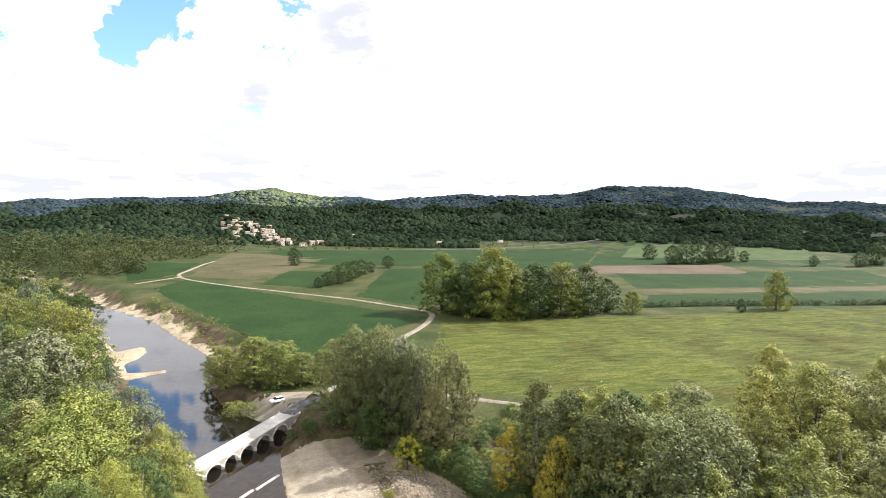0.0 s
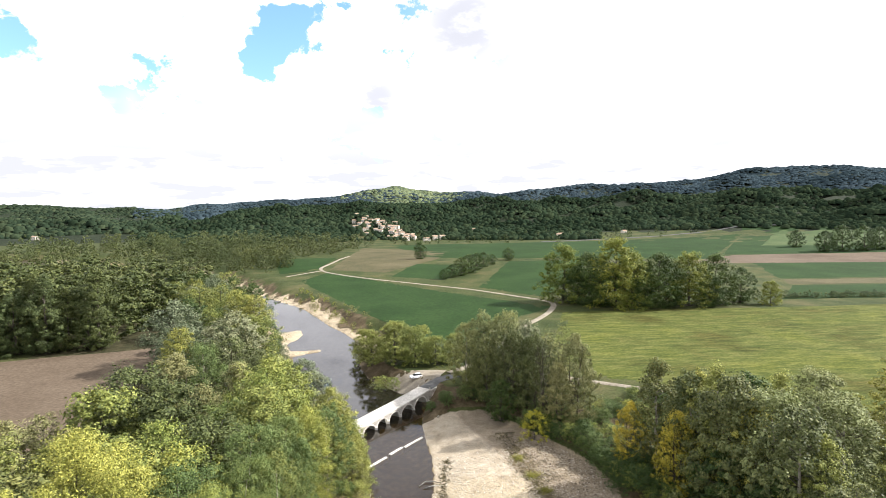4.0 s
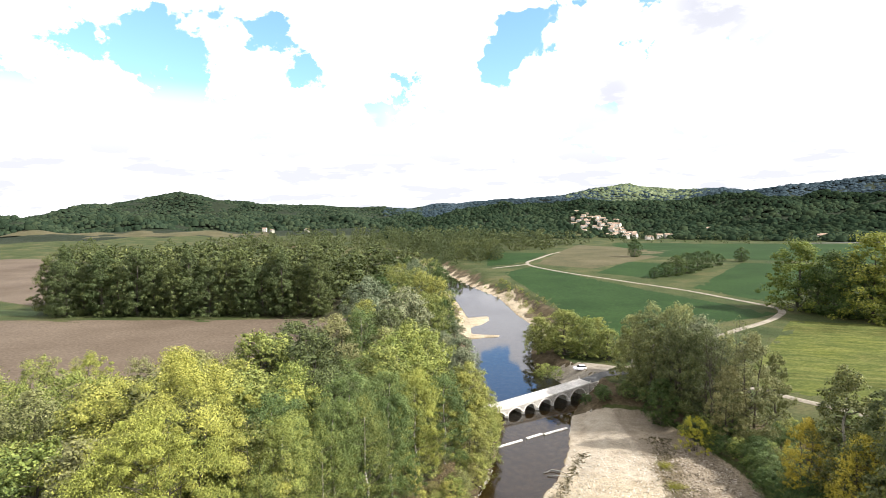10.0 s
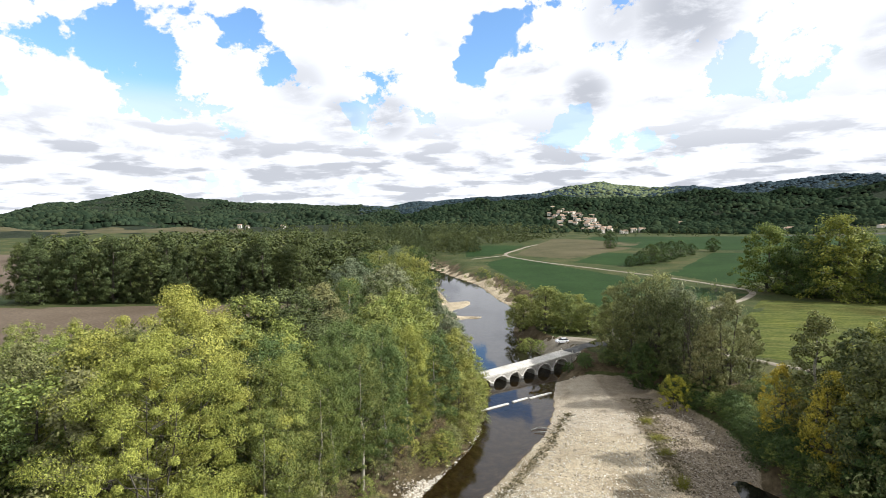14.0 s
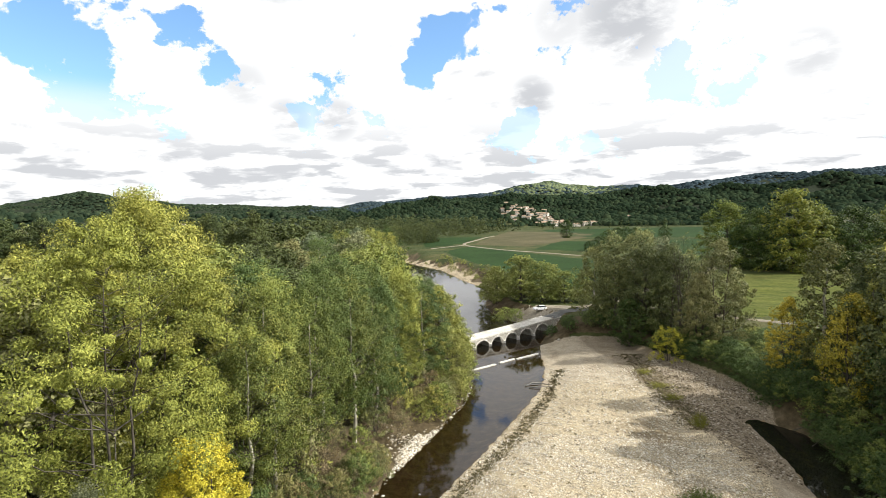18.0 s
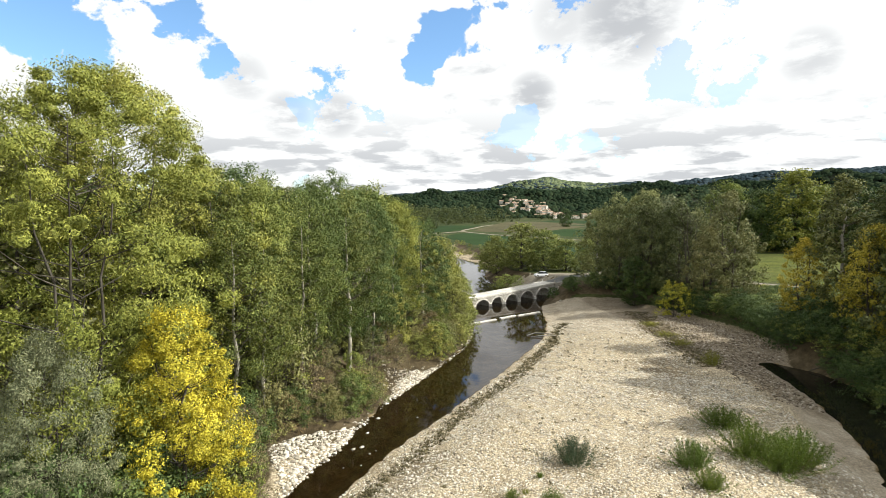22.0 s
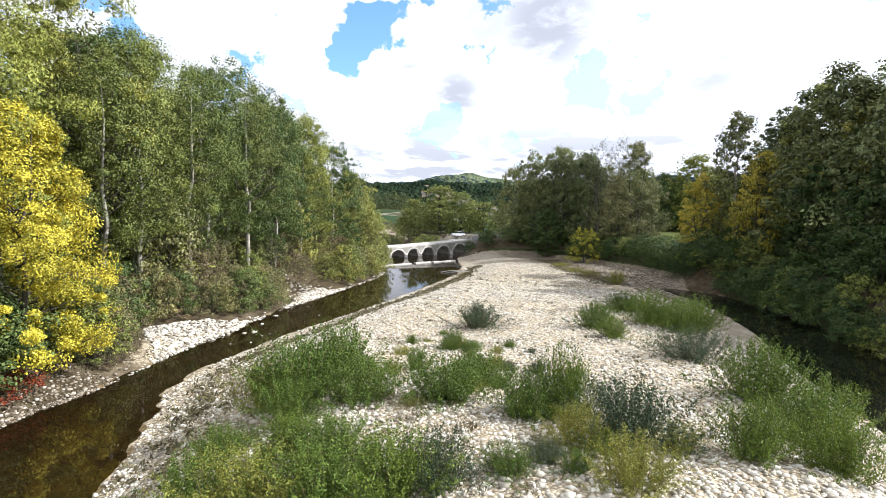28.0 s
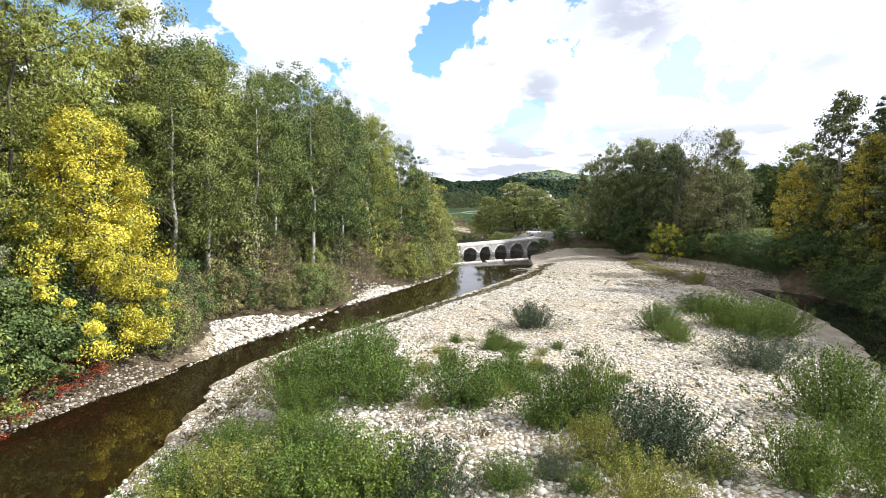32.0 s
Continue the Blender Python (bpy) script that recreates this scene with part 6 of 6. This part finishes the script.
def litter():
    """Dry twigs and weeds washed up in lines along the bar."""
    rng = np.random.default_rng(8)
    n = 1500
    u = rng.random(n) ** 0.8
    y = 20 + 90 * u
    edge = np.interp(y, [p[1] for p in RIVER], [p[0] + p[2] for p in RIVER])
    x = edge + rng.choice([1.9, 2.5, 3.1], n) + rng.normal(size=n) * 0.5 + 1.1 * wave(y * 0, y, 21, 2.0)
    m = 1100
    y2 = rng.uniform(78, 122, m)
    x2 = 21.3 + (119 - y2) * 0.065 + rng.normal(size=m) * 1.5 + 1.5 * wave(y2 * 0, y2, 14, 5.0)
    m2 = 260
    x3, y3 = rng.uniform(-8, 22, m2), rng.uniform(18, 95, m2)
    x, y = np.concatenate([x, x2, x3]), np.concatenate([y, y2, y3])
    z = land(x, y)
    ok = (z > 0.05) & (depth_in(x, y, BAR) > 0)
    c = np.stack([x, y, z + 0.05], 1)[ok]
    v, f = leaves(rng, c, np.full(len(c), 0.28), 9, 0.10, -0.5, 2.6, 0.5)
    tagged(new("dry_litter", fast_mesh("dry_litter", v, f, [M["leaf_dry"]])), "dry brown twigs and weeds washed up on gravel", "litter", kind="stuff")


litter()


# ---- stones ----
def stone_form(seed):
    rng = np.random.default_rng(seed)
    bm = bmesh.new()
    bmesh.ops.create_icosphere(bm, subdivisions=1, radius=0.5)
    for v in bm.verts:
        v.co *= rng.uniform(0.72, 1.2)
        v.co.z *= 0.72
    vs = np.array([tuple(v.co) for v in bm.verts])
    bm.verts.index_update()
    fs = np.array([[v.index for v in f.verts] for f in bm.faces])
    bm.free()
    return vs, fs


FORMS = [stone_form(i) for i in range(6)]
STONE_MESH = [fast_mesh("cobble", v, f, [M["cobble"]]) for v, f in FORMS]
ROCK_MESH = [fast_mesh("boulder", v, f, [M["cobble"]]) for v, f in FORMS]


def cobbles(parent, name, x, y, size, seed, smooth=True, mat="cobble"):
    """Many small stones as one mesh, each an island of its own."""
    rng = np.random.default_rng(seed)
    z = land(x, y)
    n = len(x)
    vs, fs, off = [], [], 0
    for i, (bv, bf) in enumerate(FORMS):
        k = np.arange(i, n, len(FORMS))
        a = rng.uniform(0, 6.28, len(k))
        s = size[k][:, None]
        c, d = np.cos(a)[:, None], np.sin(a)[:, None]
        lx = bv[None, :, 0] * rng.uniform(0.8, 1.5, (len(k), 1))
        ly = bv[None, :, 1]
        px, py = (lx * c - ly * d) * s + x[k][:, None], (lx * d + ly * c) * s + y[k][:, None]
        pz = bv[None, :, 2] * s + z[k][:, None] + 0.08 * s
        vs.append(np.stack([px, py, pz], -1).reshape(-1, 3))
        fs.append((bf[None] + off + (np.arange(len(k)) * len(bv))[:, None, None]).reshape(-1, 3))
        off += len(k) * len(bv)
    ob = child(name, fast_mesh(name, np.concatenate(vs), np.concatenate(fs), [M[mat]], smooth), parent)
    return tagged(ob, "pale rounded river stones", kind="stuff")


def gravel_bar():
    bar = tagged(new("gravel_bar"), "broad bar of pale river cobbles", "gravel", kind="structure")
    rng = np.random.default_rng(31)
    x, y = rng.uniform(-15, 26, 130000), 12 + 62 * rng.random(130000) ** 2.0
    ok = (depth_in(x, y, BAR) > 0.5) & (np.minimum(to_line(x, y, RIVER)[0], to_line(x, y, SIDE)[0]) > 0.2)
    x, y = x[ok][:62000], y[ok][:62000]
    cobbles(bar, "cobbles", x, y, 0.09 + 0.15 * rng.random(len(x)) ** 2, 32, False)
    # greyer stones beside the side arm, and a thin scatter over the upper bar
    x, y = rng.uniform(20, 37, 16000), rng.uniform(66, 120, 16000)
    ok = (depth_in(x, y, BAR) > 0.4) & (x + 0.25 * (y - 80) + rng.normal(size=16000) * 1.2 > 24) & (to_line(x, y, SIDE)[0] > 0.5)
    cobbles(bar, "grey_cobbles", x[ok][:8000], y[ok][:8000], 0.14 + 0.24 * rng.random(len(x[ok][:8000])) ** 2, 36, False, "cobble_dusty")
    x, y = rng.uniform(-8, 22, 9000), rng.uniform(60, 112, 9000)
    ok = (depth_in(x, y, BAR) > 0.6) & (to_line(x, y, RIVER)[0] > 0.4)
    cobbles(bar, "strewn_cobbles", x[ok], y[ok], 0.12 + 0.2 * rng.random(int(ok.sum())) ** 2, 37, False)
    for i in range(260):
        px, py = rng.uniform(-7, 12), rng.uniform(15, 30)
        s = rng.uniform(0.18, 0.32)
        child("cobble", STONE_MESH[i % 6], bar, m=pose(px, py, land_at(px, py) + 0.05, 0, 0, rng.uniform(0, 360)) @ Matrix.Diagonal((s * 1.2, s, s, 1)))
    return bar


gravel_bar()


def stony_bank():
    bank = tagged(new("stony_bank"), "heaps of white boulders along the stream bank", "rocks", kind="structure")
    rng = np.random.default_rng(33)
    n = 14000
    y = rng.uniform(12, 98, n)
    flat = np.exp(-((y - 47) / 4.6) ** 2)
    heap = flat + 0.8 * np.exp(-((y - 70) / 4.5) ** 2)
    left = np.interp(y, [p[1] for p in RIVER], [p[0] - p[2] for p in RIVER])
    x = left + 0.25 - np.where(rng.random(n) < flat, 5.6 * rng.random(n) * flat, np.abs(rng.normal(size=n)) * (0.35 + 1.5 * np.clip(heap, 0, 1) + 1.3 * (y < 36)))
    ok = rng.random(n) < np.where(y < 36, 0.8, 0.03) + heap
    x, y, n = x[ok], y[ok], int(ok.sum())
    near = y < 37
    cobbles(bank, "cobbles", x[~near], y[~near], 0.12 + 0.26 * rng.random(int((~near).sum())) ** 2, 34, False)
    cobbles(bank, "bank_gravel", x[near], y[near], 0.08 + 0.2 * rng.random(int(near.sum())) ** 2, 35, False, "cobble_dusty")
    for i in range(300):
        on_flat = i % 5 < 3
        py = rng.normal() * (3.2 if on_flat else 2.8) + (47 if on_flat else 70)
        px = float(np.interp(py, [p[1] for p in RIVER], [p[0] - p[2] for p in RIVER])) + 0.4 - (5.2 * rng.random() * math.exp(-((py - 47) / 5) ** 2) if on_flat else abs(rng.normal()) * 2.4)
        s = rng.uniform(0.2, 0.55)
        child("boulder", ROCK_MESH[i % 6], bank, m=pose(px, py, land_at(px, py) + 0.12 * s, rng.uniform(-20, 20), rng.uniform(-20, 20), rng.uniform(0, 360)) @ Matrix.Diagonal((s * 1.3, s, s * 0.8, 1)))
    # stones standing in the shallows
    for i in range(9):
        py = rng.normal() * 4.5 + 49
        c = np.interp(py, [p[1] for p in RIVER], [p[0] for p in RIVER])
        w = np.interp(py, [p[1] for p in RIVER], [p[2] for p in RIVER])
        px = float(c + rng.uniform(-1, 1) * w)
        s = rng.uniform(0.15, 0.5)
        child("boulder", ROCK_MESH[i % 6], bank, m=pose(px, py, 0.02 - 0.1 * s, 0, 0, rng.uniform(0, 360)) @ Matrix.Diagonal((s * 1.3, s, s, 1)))
    return bank


stony_bank()


# ---- weir, pole and driftwood ----
def weir():
    ob = tagged(new("weir"), "broken low concrete sill across the stream", "weir")
    a, b = Vector((-13.6, 107.6)), Vector((0.6, 124.4))
    d = (b - a).normalized()
    turn = math.degrees(math.atan2(d.y, d.x))
    for s0, s1, t in ((0.0, 8.2, 0.0), (9.6, 14.4, 1.2), (14.6, 21.8, -0.8)):
        bm = bmesh.new()
        box(bm, s0, s1, -0.32, 0.32, -1.2, 0.22, 0.05)
        me = part("sill", bm, M["concrete"], ob, "pale concrete sill length")
        me.matrix_basis = pose(a.x, a.y, 0, 0, 0, turn + t)


weir()


def pole(name, label, pts, r, mat):
    v, f = tube(pts, [r * (1 - 0.3 * i / (len(pts) - 1)) for i in range(len(pts))], 8)
    n = len(v)
    f = f + [tuple(range(7, -1, -1)), tuple(range(n - 8, n))]
    tagged(new(name, mesh_of(name, v, f, [M[mat]], smooth=True)), label, "driftwood")


pole("bleached_log", "long bleached log lying across the gravel edge", [(5.6, 134.5, land_at(5.6, 134.5) + 0.1), (7.2, 138.8, 1.0), (8.8, 143.0, 1.9)], 0.26, "bark_pale")
pole("driftwood", "curved pale driftwood branch at the water edge", [(-1.6, 99.5, 0.12), (-0.2, 101.0, 0.25), (1.4, 100.8, 0.3), (2.8, 99.6, 0.45)], 0.13, "bark_pale")
pole("driftwood", "thin pale driftwood branch at the water edge", [(-0.8, 98.4, 0.1), (1.0, 98.9, 0.3), (3.4, 98.4, 0.5)], 0.1, "bark_pale")
pole("driftwood", "grey fallen branch over the stony bank", [(-20.4, 84.0, 0.9), (-17.0, 85.4, 0.55), (-14.2, 84.6, 0.2)], 0.12, "bark")
for i in range(9):
    y = 50 + 4.6 * i
    pole("driftwood", "tangled grey roots on the shaded bank", [(40.2, y, land_at(40.2, y) + 0.3), (38.8, y + 0.8, 0.7), (37.2, y + 1.0 * math.sin(i), 0.2)], 0.09, "bark")


# ---- apron and wing wall of the bridge ----
def apron():
    ob = tagged(new("bridge_apron"), "pale concrete apron with rough stone wing wall", "wall")
    p = on_bridge(BRIDGE_END, 0, 0)
    ob.matrix_basis = pose(p.x, p.y, 0, 0, 0, TURN)
    bm = bmesh.new()
    box(bm, -1.0, 4.2, -2.2, 0.1, -0.8, 0.75, 0.06)
    part("apron", bm, M["concrete"], ob, "pale concrete slab")
    bm = bmesh.new()
    box(bm, 0.0, 8.0, -0.5, 0.2, -0.8, 3.35, 0.08)
    for v in bm.verts:
        if v.co.x > 4 and v.co.z > 2:
            v.co.z += 0.5
    part("wing_wall", bm, M["stone"], ob)
    rng = np.random.default_rng(3)
    for i in range(46):
        x, z = rng.uniform(0.3, 7.6), rng.uniform(0.8, 3.0)
        s = rng.uniform(0.4, 0.75)
        child("rough_stone", ROCK_MESH[i % 6], ob, m=pose(x, -0.55, z, 90, 0, 0) @ Matrix.Diagonal((s * 1.25, s * 0.8, s * 0.7, 1)))


apron()


# ---- the cars ----
def car(x, y, z, turn, paint, label):
    ob = tagged(new("car"), label, "car")
    ob.matrix_basis = pose(x, y, z, 0, 0, turn)
    # body by cross sections along its length
    side = [(-2.0, 0.45, 0.72), (-1.9, 0.30, 0.95), (-1.2, 0.22, 1.0), (0.9, 0.22, 0.98), (1.75, 0.25, 0.86), (2.0, 0.38, 0.70)]
    bm = bmesh.new()
    rings = []
    for px, lo, hi in side:
        w = 0.84 if abs(px) < 1.8 else 0.76
        rings.append([bm.verts.new(p) for p in ((px, -w, lo), (px, -w - 0.03, (lo + hi) / 2), (px, -w + 0.05, hi), (px, w - 0.05, hi), (px, w + 0.03, (lo + hi) / 2), (px, w, lo))])
    for a, b in zip(rings, rings[1:]):
        for i in range(6):
            bm.faces.new((a[i], a[(i + 1) % 6], b[(i + 1) % 6], b[i]))
    bm.faces.new(rings[0][::-1])
    bm.faces.new(rings[-1])
    bmesh.ops.recalc_face_normals(bm, faces=bm.faces)
    part("body", bm, M[paint], ob)
    bm = bmesh.new()
    lowr = [bm.verts.new(p) for p in ((-1.85, -0.74, 0.95), (0.95, -0.74, 0.97), (0.95, 0.74, 0.97), (-1.85, 0.74, 0.95))]
    upr = [bm.verts.new(p) for p in ((-1.45, -0.62, 1.42), (0.2, -0.62, 1.45), (0.2, 0.62, 1.45), (-1.45, 0.62, 1.42))]
    for i in range(4):
        bm.faces.new((lowr[i], lowr[(i + 1) % 4], upr[(i + 1) % 4], upr[i]))
    part("glass", bm, M["pane"], ob, "dark car windows")
    bm = bmesh.new()
    box(bm, -1.5, 0.25, -0.64, 0.64, 1.42, 1.49, 0.03)
    part("roof", bm, M[paint], ob)
    for px in (-1.28, 1.28):
        for py in (-0.8, 0.8):
            bm = bmesh.new()
            bmesh.ops.create_cone(bm, cap_ends=True, segments=16, radius1=0.31, radius2=0.31, depth=0.2)
            w = part("wheel", bm, M["tyre"], ob, "black tyre with grey rim")
            w.matrix_basis = pose(px, py, 0.31, 90, 0, 0)
            bm = bmesh.new()
            bmesh.ops.create_cone(bm, cap_ends=True, segments=12, radius1=0.18, radius2=0.18, depth=0.22)
            part("rim", bm, M["concrete"], w)
    for py in (-0.6, 0.6):
        bm = bmesh.new()
        box(bm, 1.9, 2.0, py - 0.16, py + 0.16, 0.6, 0.72, 0.02)
        part("headlight", bm, M["pane"], ob)
        bm = bmesh.new()
        box(bm, -2.02, -1.93, py - 0.1, py + 0.1, 0.62, 0.86, 0.02)
        part("tail_light", bm, M["tail"], ob, "red tail light")


car(1.2, 162.0, land_at(1.2, 162.0) + 0.2, 200, "car_paint", "small white hatchback car parked on the gravel pad")


# ---- the village ----
def house(x, y, w, d, h, turn, label):
    ob = new("house")
    z = land_at(x, y) - 1.0
    ob.matrix_basis = pose(x, y, z, 0, 0, turn)
    tagged(ob, label, "house", "village houses")
    bm = bmesh.new()
    v = [bm.verts.new(p) for p in ((-w / 2, -d / 2, 0), (w / 2, -d / 2, 0), (w / 2, d / 2, 0), (-w / 2, d / 2, 0), (-w / 2, -d / 2, h), (w / 2, -d / 2, h), (w / 2, d / 2, h), (-w / 2, d / 2, h), (-w / 2, 0, h + d * 0.2), (w / 2, 0, h + d * 0.2))]
    for f in ((0, 1, 5, 4), (2, 3, 7, 6), (1, 2, 6, 9, 5), (3, 0, 4, 8, 7)):
        bm.faces.new([v[i] for i in f])
    part("wall", bm, M["wall_cream"], ob)
    bm = bmesh.new()
    for s in (-1, 1):
        q = [bm.verts.new(p) for p in ((-w / 2 - 0.4, s * (d / 2 + 0.4), h - 0.15), (w / 2 + 0.4, s * (d / 2 + 0.4), h - 0.15), (w / 2 + 0.4, 0, h + d * 0.2 + 0.12), (-w / 2 - 0.4, 0, h + d * 0.2 + 0.12))]
        r = [bm.verts.new(p.co + Vector((0, 0, 0.22))) for p in q]
        bm.faces.new(r)
        for i in range(4):
            bm.faces.new((q[i], q[(i + 1) % 4], r[(i + 1) % 4], r[i]))
    bmesh.ops.recalc_face_normals(bm, faces=bm.faces)
    part("roof", bm, M["roof"], ob)
    n = max(2, int(w / 3.2))
    for i in range(n):
        for k in range(max(1, int(h / 3.1))):
            bm = bmesh.new()
            cx, cz = -w / 2 + w * (i + 0.5) / n, 1.9 + 2.9 * k
            box(bm, cx - 0.5, cx + 0.5, -d / 2 - 0.06, -d / 2 + 0.1, cz - 0.7, cz + 0.7)
            part("window", bm, M["pane"], ob)


def village():
    rng = np.random.default_rng(77)
    done = []
    while len(done) < 46:
        u = rng.random()
        az = radians(-3.4 + 5.4 * u + rng.normal() * 0.5)
        r = 1085 - 150 * u + rng.normal() * 32
        x, y = r * math.sin(az), r * math.cos(az)
        if any((x - a) ** 2 + (y - b) ** 2 < 110 for a, b in done):
            continue
        done.append((x, y))
    for i in range(9):
        az = radians(3.8 + 2.2 * rng.random())
        r = 900 + rng.normal() * 14
        done.append((r * math.sin(az), r * math.cos(az)))
    done += [(285, 880), (292, 888), (410, 900), (-600, 850), (-625, 862), (-560, 905), (160, 1000)]
    for x, y in done:
        w, d, h = rng.uniform(6, 11), rng.uniform(5.5, 8), rng.choice([4.6, 5.8, 7.2])
        house(x, y, w, d, h, rng.uniform(-35, 35), "pale stone village house with low clay tile roof")


village()
